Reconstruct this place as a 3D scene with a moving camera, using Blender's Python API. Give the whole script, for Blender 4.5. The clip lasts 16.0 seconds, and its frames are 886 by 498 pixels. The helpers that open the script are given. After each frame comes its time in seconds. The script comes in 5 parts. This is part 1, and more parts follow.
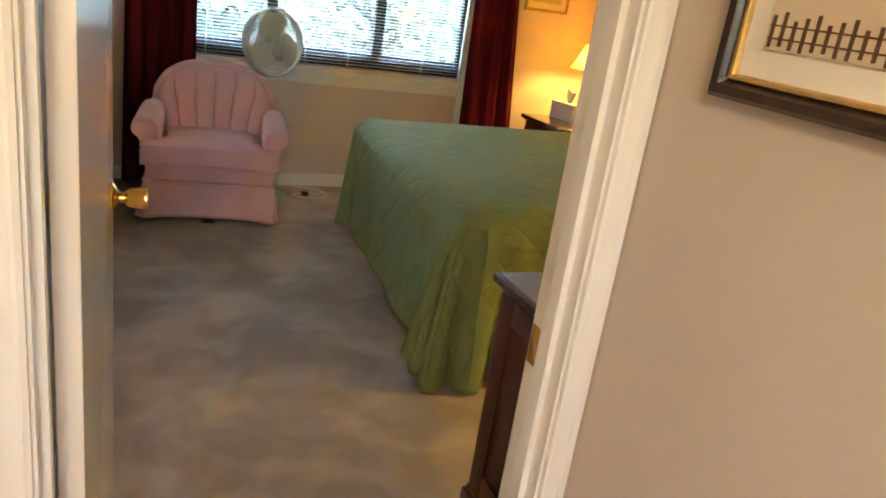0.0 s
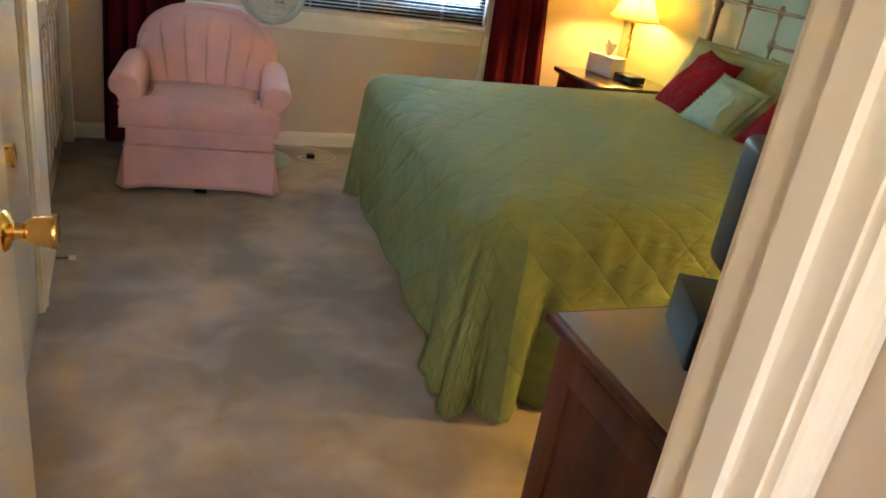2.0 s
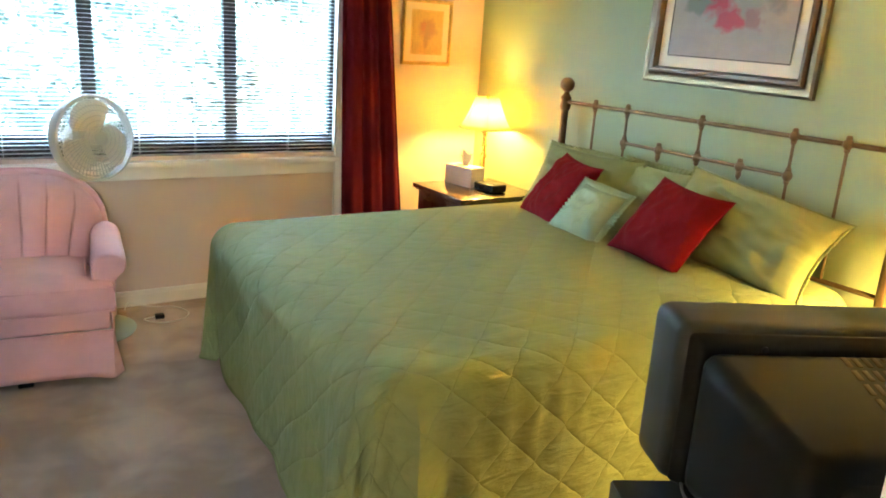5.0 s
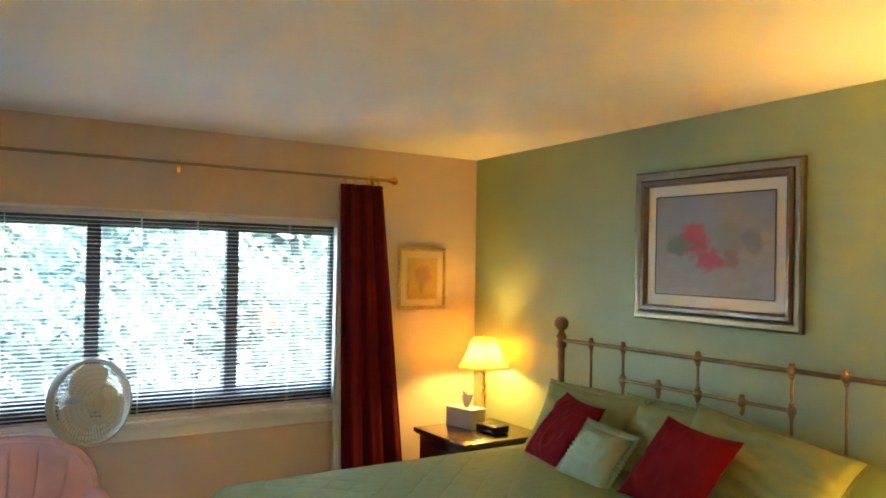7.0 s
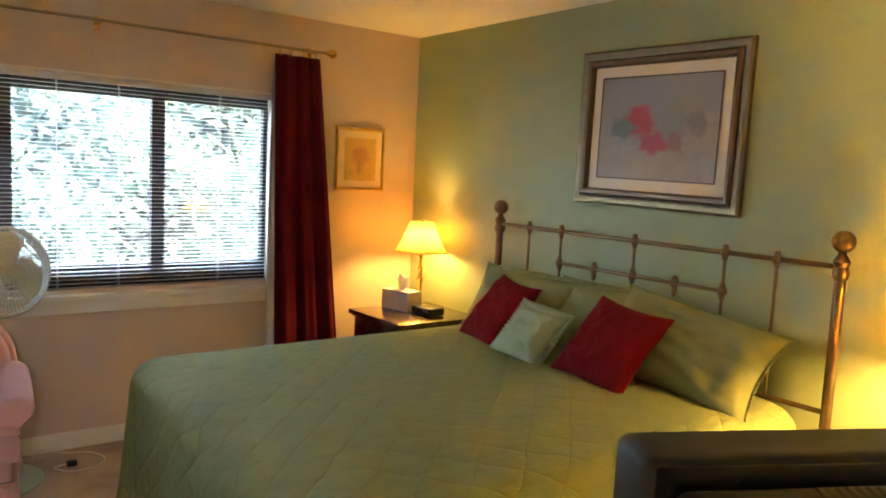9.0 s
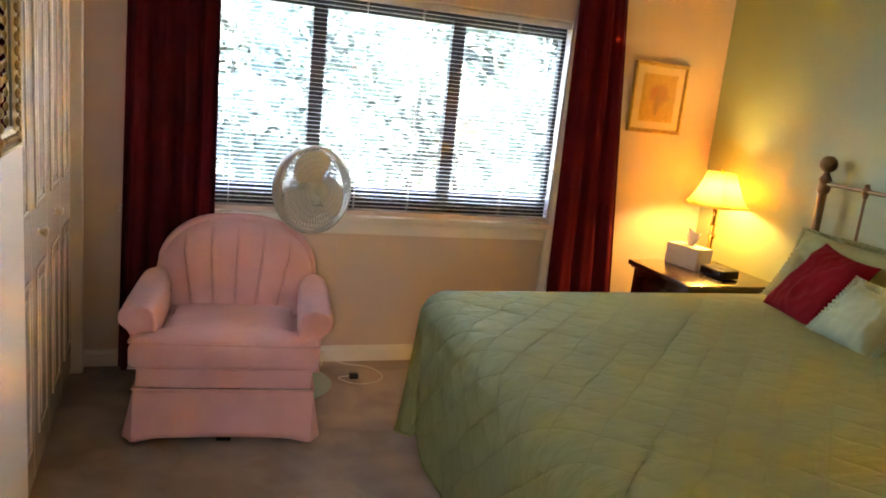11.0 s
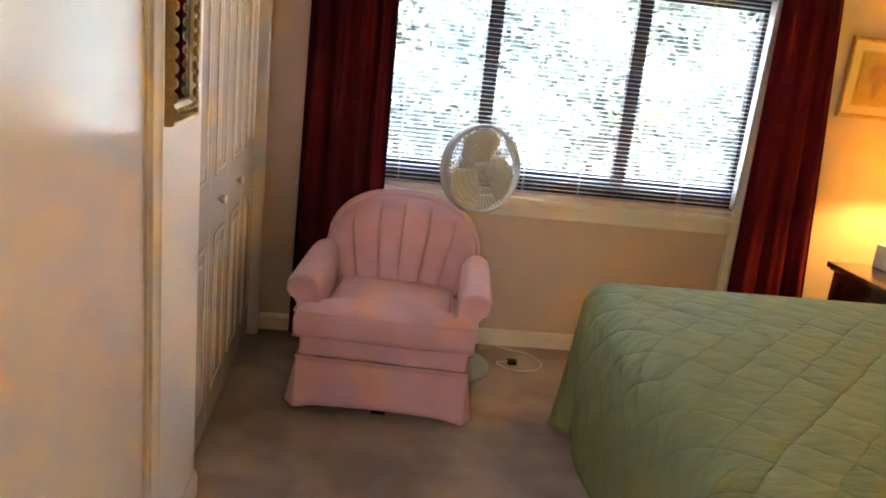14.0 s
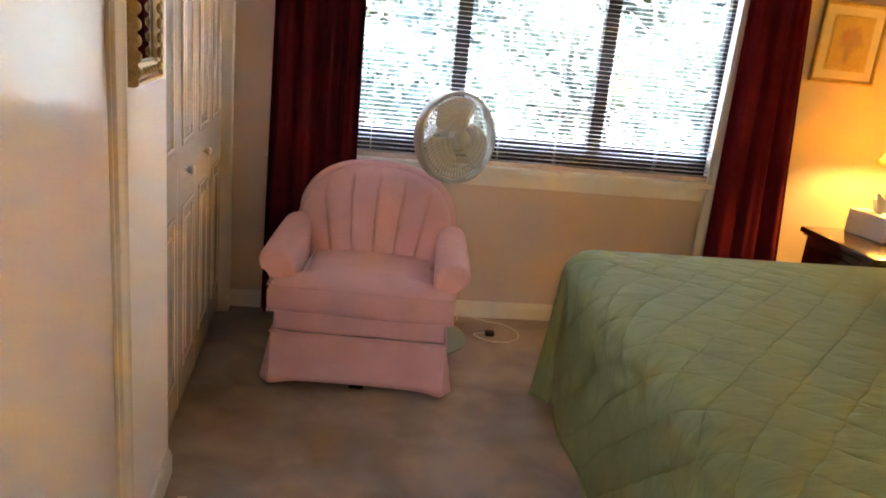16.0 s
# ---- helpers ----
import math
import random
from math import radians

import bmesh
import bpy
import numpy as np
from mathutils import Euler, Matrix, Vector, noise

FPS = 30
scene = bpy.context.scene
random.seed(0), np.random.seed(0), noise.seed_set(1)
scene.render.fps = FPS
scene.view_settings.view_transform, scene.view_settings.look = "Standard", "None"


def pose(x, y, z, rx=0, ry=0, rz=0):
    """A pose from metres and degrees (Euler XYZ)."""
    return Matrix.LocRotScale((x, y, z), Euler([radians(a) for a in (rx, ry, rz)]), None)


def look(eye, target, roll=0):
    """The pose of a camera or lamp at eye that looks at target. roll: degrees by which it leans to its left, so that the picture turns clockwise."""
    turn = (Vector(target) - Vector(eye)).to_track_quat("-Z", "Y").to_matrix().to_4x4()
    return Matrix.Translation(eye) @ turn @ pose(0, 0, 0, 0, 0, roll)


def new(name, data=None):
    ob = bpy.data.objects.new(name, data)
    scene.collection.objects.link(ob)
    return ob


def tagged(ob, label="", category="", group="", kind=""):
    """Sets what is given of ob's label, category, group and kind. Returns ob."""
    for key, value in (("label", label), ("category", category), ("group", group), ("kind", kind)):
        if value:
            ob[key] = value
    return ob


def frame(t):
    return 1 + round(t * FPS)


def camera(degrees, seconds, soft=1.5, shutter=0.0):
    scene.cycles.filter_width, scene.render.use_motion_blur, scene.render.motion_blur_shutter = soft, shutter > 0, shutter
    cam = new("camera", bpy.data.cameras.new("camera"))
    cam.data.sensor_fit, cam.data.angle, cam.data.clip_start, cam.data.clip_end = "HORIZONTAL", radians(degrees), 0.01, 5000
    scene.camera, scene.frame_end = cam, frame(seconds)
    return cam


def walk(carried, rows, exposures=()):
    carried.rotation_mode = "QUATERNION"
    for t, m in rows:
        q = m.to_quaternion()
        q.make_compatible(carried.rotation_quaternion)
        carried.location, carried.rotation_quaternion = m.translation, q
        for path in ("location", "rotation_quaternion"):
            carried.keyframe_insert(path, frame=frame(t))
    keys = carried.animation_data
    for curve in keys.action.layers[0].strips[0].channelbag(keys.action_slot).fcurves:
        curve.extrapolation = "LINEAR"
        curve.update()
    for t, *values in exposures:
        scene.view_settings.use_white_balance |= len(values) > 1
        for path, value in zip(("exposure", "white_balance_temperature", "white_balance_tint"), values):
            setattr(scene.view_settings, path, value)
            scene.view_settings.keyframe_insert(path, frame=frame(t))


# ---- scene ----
cam = camera(61.2, 16.0, soft=1.8, shutter=0.0)
PATH = [
    (0, (-3.3, -5.191, 1.482), (-2.528, -3.466, 0.827), 8.6),
    (0.5, (-3.207, -5.083, 1.524), (-2.574, -3.281, 0.93), 8.5),
    (1, (-3.125, -4.958, 1.544), (-2.594, -3.105, 1.01), 8.5),
    (1.5, (-3.153, -4.803, 1.528), (-2.538, -2.994, 0.939), 9.3),
    (2, (-3.14, -4.652, 1.47), (-2.402, -2.975, 0.667), 9.2),
    (2.5, (-3.1, -4.574, 1.471), (-2.398, -2.908, 0.613), 8.7),
    (3, (-3.02, -4.473, 1.486), (-2.438, -2.746, 0.663), 7.4),
    (3.5, (-3.077, -4.35, 1.458), (-2.364, -2.661, 0.658), 7.5),
    (4, (-3.045, -4.33, 1.475), (-2.196, -2.718, 0.649), 7.1),
    (4.5, (-3.005, -4.341, 1.469), (-2.051, -2.746, 0.729), 5.3),
    (5, (-2.982, -4.318, 1.569), (-1.939, -2.698, 1.033), 3.7),
    (5.2, (-2.994, -4.311, 1.595), (-1.93, -2.673, 1.162), 3.1),
    (7.3, (-2.969, -4.323, 1.682), (-1.9, -2.633, 1.745), 1.2),
    (7.4, (-2.965, -4.305, 1.676), (-1.873, -2.63, 1.715), 1.4),
    (7.5, (-2.957, -4.308, 1.674), (-1.853, -2.641, 1.69), 1.2),
    (8, (-2.922, -4.3, 1.608), (-1.738, -2.691, 1.509), 1.9),
    (8.2, (-2.935, -4.294, 1.593), (-1.726, -2.708, 1.435), 2.2),
    (10.3, (-2.926, -4.012, 1.541), (-1.793, -2.382, 1.298), 4.6),
    (10.5, (-2.982, -3.963, 1.57), (-1.994, -2.252, 1.259), 5.1),
    (11, (-3.054, -3.894, 1.555), (-2.401, -2.052, 1.13), 6.0),
    (11.5, (-3.078, -3.888, 1.556), (-2.652, -1.992, 1.082), 5.7),
    (12, (-3.086, -3.888, 1.559), (-2.752, -1.978, 1.065), 5.2),
    (12.5, (-3.073, -3.879, 1.523), (-2.759, -1.975, 0.998), 5.8),
    (13, (-3.075, -3.862, 1.513), (-2.706, -1.979, 0.95), 7.7),
    (13.5, (-3.06, -3.831, 1.53), (-2.73, -1.939, 0.975), 7.6),
    (14, (-2.979, -3.784, 1.542), (-2.777, -1.864, 1.021), 6.3),
    (14.5, (-2.949, -3.754, 1.528), (-2.838, -1.826, 1.008), 4.9),
    (15, (-2.999, -3.72, 1.519), (-2.769, -1.81, 0.974), 5.7),
    (15.5, (-3.033, -3.726, 1.523), (-2.687, -1.833, 0.976), 6.9),
    (16, (-3.004, -3.729, 1.49), (-2.714, -1.834, 0.921), 6.0),
]
EXPOSURE = [(0.0, 5.62, 6300, 1), (1.5, 5.73, 5950, 1), (2.5, 6.28, 5900, 0), (4.0, 6.88, 5600, -4), (4.6, 6.84, 5640, -3), (5.2, 6.31, 5700, -1), (7.3, 5.6, 6300, 2), (8.2, 5.43, 6600, 10), (10.3, 5.74, 6600, 12), (11.5, 5.87, 6850, 19), (16.0, 5.87, 6850, 19)]
walk(cam, [(t, look(eye, target, roll)) for t, eye, target, roll in PATH], EXPOSURE)

# world and sun
world = bpy.data.worlds.new("sky")
scene.world = world
world.use_nodes = True
wn = world.node_tree
sky = wn.nodes.new("ShaderNodeTexSky")
sky.sky_type, sky.sun_disc = "NISHITA", False
sky.sun_elevation, sky.sun_rotation = radians(48), radians(90)
sky.air_density, sky.dust_density = 1.2, 3.0
wn.links.new(sky.outputs["Color"], wn.nodes["Background"].inputs["Color"])
wn.nodes["Background"].inputs["Strength"].default_value = 0.15

sun = new("sun", bpy.data.lights.new("sun", "SUN"))
sun.data.energy, sun.data.angle, sun.data.color = 2.2, radians(0.5), (1, 0.95, 0.86)
sun.matrix_world = look((17, 0, 19), (0, 0, 0))


def point_lamp(name, at, watts, colour, radius):
    ob = new(name, bpy.data.lights.new(name, "POINT"))
    ob.data.energy, ob.data.color, ob.data.shadow_soft_size = watts, colour, radius
    ob.location = at
    return ob


LAMP_COLOUR = (1.0, 0.56, 0.13)
point_lamp("bulb_far", (-0.18, -0.375, 1.125), 0.72, LAMP_COLOUR, 0.045)
point_lamp("bulb_near", (-0.24, -3.45, 1.08), 3.3, LAMP_COLOUR, 0.05)
# The hall bulb is added out of view for warm light at the doorway.
point_lamp("bulb_hall", (-3.7, -6.2, 2.2), 1.7, (1.0, 0.76, 0.52), 0.2)


# ---- materials ----
def nodes_of(name):
    m = bpy.data.materials.new(name)
    m.use_nodes = True
    return m, m.node_tree, m.node_tree.nodes["Principled BSDF"]


def material(name, colour, rough=0.6, metal=0.0, vary=0.12, scale=3.0, fine=120.0, bump=0.15, dist=0.002, coat=0.0, sheen=0.0, coords="Object", stretch=(1, 1, 1), spec=0.5):
    """A base colour that varies at two scales, with fine relief."""
    m, nt, b = nodes_of(name)
    tc = nt.nodes.new("ShaderNodeTexCoord")
    mp = nt.nodes.new("ShaderNodeMapping")
    mp.inputs["Scale"].default_value = stretch
    nt.links.new(tc.outputs[coords], mp.inputs["Vector"])
    big, small = nt.nodes.new("ShaderNodeTexNoise"), nt.nodes.new("ShaderNodeTexNoise")
    big.inputs["Scale"].default_value, small.inputs["Scale"].default_value = scale, fine
    big.inputs["Detail"].default_value, small.inputs["Detail"].default_value = 5, 3
    for n in (big, small):
        nt.links.new(mp.outputs["Vector"], n.inputs["Vector"])
    mix = nt.nodes.new("ShaderNodeMath")
    mix.operation = "MULTIPLY_ADD"
    mix.inputs[1].default_value = 0.35
    nt.links.new(small.outputs["Fac"], mix.inputs[0])
    nt.links.new(big.outputs["Fac"], mix.inputs[2])
    ramp = nt.nodes.new("ShaderNodeMapRange")
    ramp.inputs["From Min"].default_value, ramp.inputs["From Max"].default_value = 0.35, 1.0
    nt.links.new(mix.outputs[0], ramp.inputs["Value"])
    cm = nt.nodes.new("ShaderNodeMix")
    cm.data_type = "RGBA"
    cm.inputs[6].default_value = (*[c * (1 - vary) for c in colour], 1)
    cm.inputs[7].default_value = (*[min(1, c * (1 + vary)) for c in colour], 1)
    nt.links.new(ramp.outputs["Result"], cm.inputs[0])
    nt.links.new(cm.outputs[2], b.inputs["Base Color"])
    b.inputs["Roughness"].default_value, b.inputs["Metallic"].default_value = rough, metal
    b.inputs["Coat Weight"].default_value, b.inputs["Sheen Weight"].default_value = coat, sheen
    b.inputs["Specular IOR Level"].default_value = spec
    b.inputs["Coat Roughness"].default_value = 0.12
    bp = nt.nodes.new("ShaderNodeBump")
    bp.inputs["Strength"].default_value, bp.inputs["Distance"].default_value = bump, dist
    nt.links.new(small.outputs["Fac"], bp.inputs["Height"])
    nt.links.new(bp.outputs["Normal"], b.inputs["Normal"])
    return m


def wood_material(name, dark, light, rough=0.3, axis=(1, 1, 12), coat=0.3):
    m, nt, b = nodes_of(name)
    tc, mp = nt.nodes.new("ShaderNodeTexCoord"), nt.nodes.new("ShaderNodeMapping")
    mp.inputs["Scale"].default_value = axis
    nt.links.new(tc.outputs["Object"], mp.inputs["Vector"])
    n = nt.nodes.new("ShaderNodeTexNoise")
    n.inputs["Scale"].default_value, n.inputs["Detail"].default_value, n.inputs["Distortion"].default_value = 5, 8, 1.2
    nt.links.new(mp.outputs["Vector"], n.inputs["Vector"])
    r = nt.nodes.new("ShaderNodeValToRGB")
    r.color_ramp.elements[0].position, r.color_ramp.elements[1].position = 0.35, 0.7
    r.color_ramp.elements[0].color, r.color_ramp.elements[1].color = (*dark, 1), (*light, 1)
    nt.links.new(n.outputs["Fac"], r.inputs["Fac"])
    nt.links.new(r.outputs["Color"], b.inputs["Base Color"])
    b.inputs["Roughness"].default_value, b.inputs["Coat Weight"].default_value = rough, coat
    bp = nt.nodes.new("ShaderNodeBump")
    bp.inputs["Strength"].default_value, bp.inputs["Distance"].default_value = 0.1, 0.001
    nt.links.new(n.outputs["Fac"], bp.inputs["Height"])
    nt.links.new(bp.outputs["Normal"], b.inputs["Normal"])
    return m


def carpet_material():
    """Cut pile: tufts, and wide patches where the pile lies another way."""
    m, nt, b = nodes_of("carpet_pile")
    tc = nt.nodes.new("ShaderNodeTexCoord")
    big, tuft, mid = (nt.nodes.new("ShaderNodeTexNoise") for _ in range(3))
    big.inputs["Scale"].default_value, big.inputs["Detail"].default_value, big.inputs["Distortion"].default_value = 1.7, 4, 0.4
    mid.inputs["Scale"].default_value, mid.inputs["Detail"].default_value, mid.inputs["Distortion"].default_value = 4.2, 4, 0.5
    tuft.inputs["Scale"].default_value, tuft.inputs["Detail"].default_value = 260, 2
    for n in (big, tuft, mid):
        nt.links.new(tc.outputs["Object"], n.inputs["Vector"])
    add = nt.nodes.new("ShaderNodeMath")
    add.operation = "ADD"
    nt.links.new(big.outputs["Fac"], add.inputs[0])
    nt.links.new(mid.outputs["Fac"], add.inputs[1])
    r = nt.nodes.new("ShaderNodeValToRGB")
    r.color_ramp.elements[0].position, r.color_ramp.elements[1].position = 0.40, 0.62
    r.color_ramp.elements[0].color, r.color_ramp.elements[1].color = (0.215, 0.165, 0.138, 1), (0.42, 0.33, 0.28, 1)
    half = nt.nodes.new("ShaderNodeMath")
    half.operation = "MULTIPLY"
    half.inputs[1].default_value = 0.5
    nt.links.new(add.outputs[0], half.inputs[0])
    nt.links.new(half.outputs[0], r.inputs["Fac"])
    mixc = nt.nodes.new("ShaderNodeMix")
    mixc.data_type, mixc.blend_type = "RGBA", "MULTIPLY"
    mixc.inputs[0].default_value = 0.5
    nt.links.new(r.outputs["Color"], mixc.inputs[6])
    nt.links.new(tuft.outputs["Fac"], mixc.inputs[7])
    gain = nt.nodes.new("ShaderNodeMix")
    gain.data_type, gain.blend_type = "RGBA", "MULTIPLY"
    gain.inputs[0].default_value = 1.0
    gain.inputs[7].default_value = (1.35, 1.35, 1.35, 1)
    nt.links.new(mixc.outputs[2], gain.inputs[6])
    nt.links.new(gain.outputs[2], b.inputs["Base Color"])
    b.inputs["Roughness"].default_value, b.inputs["Sheen Weight"].default_value = 0.95, 0.3
    bp = nt.nodes.new("ShaderNodeBump")
    bp.inputs["Strength"].default_value, bp.inputs["Distance"].default_value = 0.5, 0.006
    nt.links.new(tuft.outputs["Fac"], bp.inputs["Height"])
    nt.links.new(bp.outputs["Normal"], b.inputs["Normal"])
    return m


def quilt_material(name, colour, pitch=0.19):
    """Quilted cotton: stitched diamond lines on the cloth's own coordinates, with puckers between them."""
    m, nt, b = nodes_of(name)
    uv = nt.nodes.new("ShaderNodeUVMap")
    sep = nt.nodes.new("ShaderNodeSeparateXYZ")
    nt.links.new(uv.outputs["UV"], sep.inputs["Vector"])

    def math_node(op, a, bb=None):
        n = nt.nodes.new("ShaderNodeMath")
        n.operation = op
        for i, v in enumerate((a, bb)):
            if v is None:
                continue
            if isinstance(v, (int, float)):
                n.inputs[i].default_value = v
            else:
                nt.links.new(v, n.inputs[i])
        return n.outputs[0]

    heights = []
    n0 = nt.nodes.new("ShaderNodeTexNoise")
    n0.inputs["Scale"].default_value, n0.inputs["Detail"].default_value = 7, 3
    nt.links.new(uv.outputs["UV"], n0.inputs["Vector"])
    drift = math_node("MULTIPLY", n0.outputs["Fac"], 0.05)
    for sign in ("ADD", "SUBTRACT"):
        s = math_node(sign, math_node("ADD", sep.outputs["X"], drift), sep.outputs["Y"])
        wave = math_node("SINE", math_node("MULTIPLY", s, math.pi / pitch))
        heights.append(math_node("POWER", math_node("ABSOLUTE", wave), 0.35))
    puff = math_node("MINIMUM", heights[0], heights[1])
    tc = nt.nodes.new("ShaderNodeTexCoord")
    n1, n2 = nt.nodes.new("ShaderNodeTexNoise"), nt.nodes.new("ShaderNodeTexNoise")
    n1.inputs["Scale"].default_value, n1.inputs["Detail"].default_value, n1.inputs["Distortion"].default_value = 14, 4, 0.3
    n2.inputs["Scale"].default_value = 500
    crease = nt.nodes.new("ShaderNodeMapping")
    crease.inputs["Scale"].default_value = (0.7, 1.9, 1)
    nt.links.new(uv.outputs["UV"], crease.inputs["Vector"])
    nt.links.new(crease.outputs["Vector"], n1.inputs["Vector"])
    nt.links.new(tc.outputs["Object"], n2.inputs["Vector"])
    h = math_node("ADD", math_node("MULTIPLY", puff, 0.95), math_node("MULTIPLY", n1.outputs["Fac"], 1.3))
    bp = nt.nodes.new("ShaderNodeBump")
    bp.inputs["Strength"].default_value, bp.inputs["Distance"].default_value = 0.65, 0.012
    nt.links.new(h, bp.inputs["Height"])
    bp2 = nt.nodes.new("ShaderNodeBump")
    bp2.inputs["Strength"].default_value, bp2.inputs["Distance"].default_value = 0.2, 0.001
    nt.links.new(n2.outputs["Fac"], bp2.inputs["Height"])
    nt.links.new(bp.outputs["Normal"], bp2.inputs["Normal"])
    nt.links.new(bp2.outputs["Normal"], b.inputs["Normal"])
    cm = nt.nodes.new("ShaderNodeMix")
    cm.data_type = "RGBA"
    cm.inputs[6].default_value = (*[c * 0.86 for c in colour], 1)
    cm.inputs[7].default_value = (*[c * 1.1 for c in colour], 1)
    nt.links.new(n1.outputs["Fac"], cm.inputs[0])
    nt.links.new(cm.outputs[2], b.inputs["Base Color"])
    b.inputs["Roughness"].default_value, b.inputs["Specular IOR Level"].default_value = 0.85, 0.2
    return m


def print_material(name, ground, spots, rough=0.5):
    """A printed picture: a pale ground with soft blots of other colours at given places of the sheet."""
    m, nt, b = nodes_of(name)
    tc = nt.nodes.new("ShaderNodeTexCoord")
    nz = nt.nodes.new("ShaderNodeTexNoise")
    nz.inputs["Scale"].default_value, nz.inputs["Detail"].default_value = 9, 4
    nt.links.new(tc.outputs["Generated"], nz.inputs["Vector"])
    last = None
    base = nt.nodes.new("ShaderNodeMix")
    base.data_type = "RGBA"
    base.inputs[6].default_value = (*[c * 0.82 for c in ground], 1)
    base.inputs[7].default_value = (*[min(1, c * 1.15) for c in ground], 1)
    nt.links.new(nz.outputs["Fac"], base.inputs[0])
    last = base.outputs[2]
    wob = nt.nodes.new("ShaderNodeMix")
    wob.data_type, wob.blend_type = "RGBA", "LINEAR_LIGHT"
    wob.inputs[0].default_value = 0.12
    nt.links.new(tc.outputs["Generated"], wob.inputs[6])
    nt.links.new(nz.outputs["Color"], wob.inputs[7])
    for (cx, cy, cz), (rx, ry, rz), colour in spots:
        mp = nt.nodes.new("ShaderNodeMapping")
        mp.vector_type = "TEXTURE"
        mp.inputs["Location"].default_value, mp.inputs["Scale"].default_value = (cx, cy, cz), (rx, ry, rz)
        nt.links.new(wob.outputs[2], mp.inputs["Vector"])
        g = nt.nodes.new("ShaderNodeTexGradient")
        g.gradient_type = "SPHERICAL"
        nt.links.new(mp.outputs["Vector"], g.inputs["Vector"])
        st = nt.nodes.new("ShaderNodeMapRange")
        st.inputs["From Max"].default_value = 0.45
        nt.links.new(g.outputs["Fac"], st.inputs["Value"])
        mx = nt.nodes.new("ShaderNodeMix")
        mx.data_type = "RGBA"
        nt.links.new(st.outputs["Result"], mx.inputs[0])
        nt.links.new(last, mx.inputs[6])
        mx.inputs[7].default_value = (*colour, 1)
        last = mx.outputs[2]
    nt.links.new(last, b.inputs["Base Color"])
    b.inputs["Roughness"].default_value = rough
    return m


def glass_material(name, tint=(1, 1, 1), rough=0.0):
    m, nt, b = nodes_of(name)
    b.inputs["Base Color"].default_value = (*tint, 1)
    b.inputs["Transmission Weight"].default_value, b.inputs["Roughness"].default_value = 1.0, rough
    return m


def shade_material():
    """Lampshade cloth: thin, and lit through by the bulb inside."""
    m, nt, b = nodes_of("shade_cloth")
    out = nt.nodes["Material Output"]
    tr, df, mx = nt.nodes.new("ShaderNodeBsdfTranslucent"), nt.nodes.new("ShaderNodeBsdfDiffuse"), nt.nodes.new("ShaderNodeMixShader")
    nz = nt.nodes.new("ShaderNodeTexNoise")
    nz.inputs["Scale"].default_value = 60
    cm = nt.nodes.new("ShaderNodeMix")
    cm.data_type = "RGBA"
    cm.inputs[6].default_value, cm.inputs[7].default_value = (0.74, 0.57, 0.27, 1), (0.84, 0.68, 0.38, 1)
    nt.links.new(nz.outputs["Fac"], cm.inputs[0])
    for n in (tr, df):
        nt.links.new(cm.outputs[2], n.inputs["Color"])
    mx.inputs[0].default_value = 0.72
    nt.links.new(df.outputs[0], mx.inputs[1])
    nt.links.new(tr.outputs[0], mx.inputs[2])
    nt.links.new(mx.outputs[0], out.inputs["Surface"])
    return m


def leaf_material(name, colour):
    m, nt, b = nodes_of(name)
    gi = nt.nodes.new("ShaderNodeNewGeometry")
    cm = nt.nodes.new("ShaderNodeMix")
    cm.data_type = "RGBA"
    cm.inputs[6].default_value = (*[c * 0.8 for c in colour], 1)
    cm.inputs[7].default_value = (*[c * 1.25 for c in colour], 1)
    nt.links.new(gi.outputs["Random Per Island"], cm.inputs[0])
    nt.links.new(cm.outputs[2], b.inputs["Base Color"])
    b.inputs["Roughness"].default_value = 0.6
    b.inputs["Specular IOR Level"].default_value = 0.2
    thin, both = nt.nodes.new("ShaderNodeBsdfTranslucent"), nt.nodes.new("ShaderNodeMixShader")
    nt.links.new(cm.outputs[2], thin.inputs["Color"])
    both.inputs[0].default_value = 0.45
    nt.links.new(b.outputs[0], both.inputs[1])
    nt.links.new(thin.outputs[0], both.inputs[2])
    nt.links.new(both.outputs[0], nt.nodes["Material Output"].inputs["Surface"])
    return m


WALL_PAINT = material("wall_paint_beige", (0.63, 0.50, 0.415), 0.6, vary=0.04, scale=1.5, fine=220, bump=0.12, dist=0.001)
GREEN_PAINT = material("wall_paint_sage", (0.33, 0.40, 0.235), 0.55, vary=0.05, scale=1.2, fine=220, bump=0.12, dist=0.001)
WHITE_WALL = material("wall_paint_cream", (0.78, 0.71, 0.62), 0.45, vary=0.04, scale=1.5, fine=200, bump=0.1, dist=0.001)
HALL_PAINT = material("hall_paint", (0.56, 0.475, 0.40), 0.6, vary=0.04, scale=1.2, fine=220, bump=0.12, dist=0.001)
CEILING_PAINT = material("ceiling_paint", (0.80, 0.76, 0.70), 0.8, vary=0.04, scale=1.0, fine=160, bump=0.25, dist=0.002)
GLOSS_WHITE = material("gloss_trim_paint", (0.76, 0.72, 0.66), 0.28, vary=0.03, scale=2.0, fine=60, bump=0.06, dist=0.001)
DOOR_PAINT = material("gloss_door_paint", (0.80, 0.72, 0.63), 0.22, vary=0.03, scale=2.0, fine=24, bump=0.05, dist=0.001, coat=0.6)
CARPET = carpet_material()
PINK = material("pink_upholstery", (0.68, 0.395, 0.425), 0.85, vary=0.10, scale=7, fine=400, bump=0.3, dist=0.001, sheen=0.2)
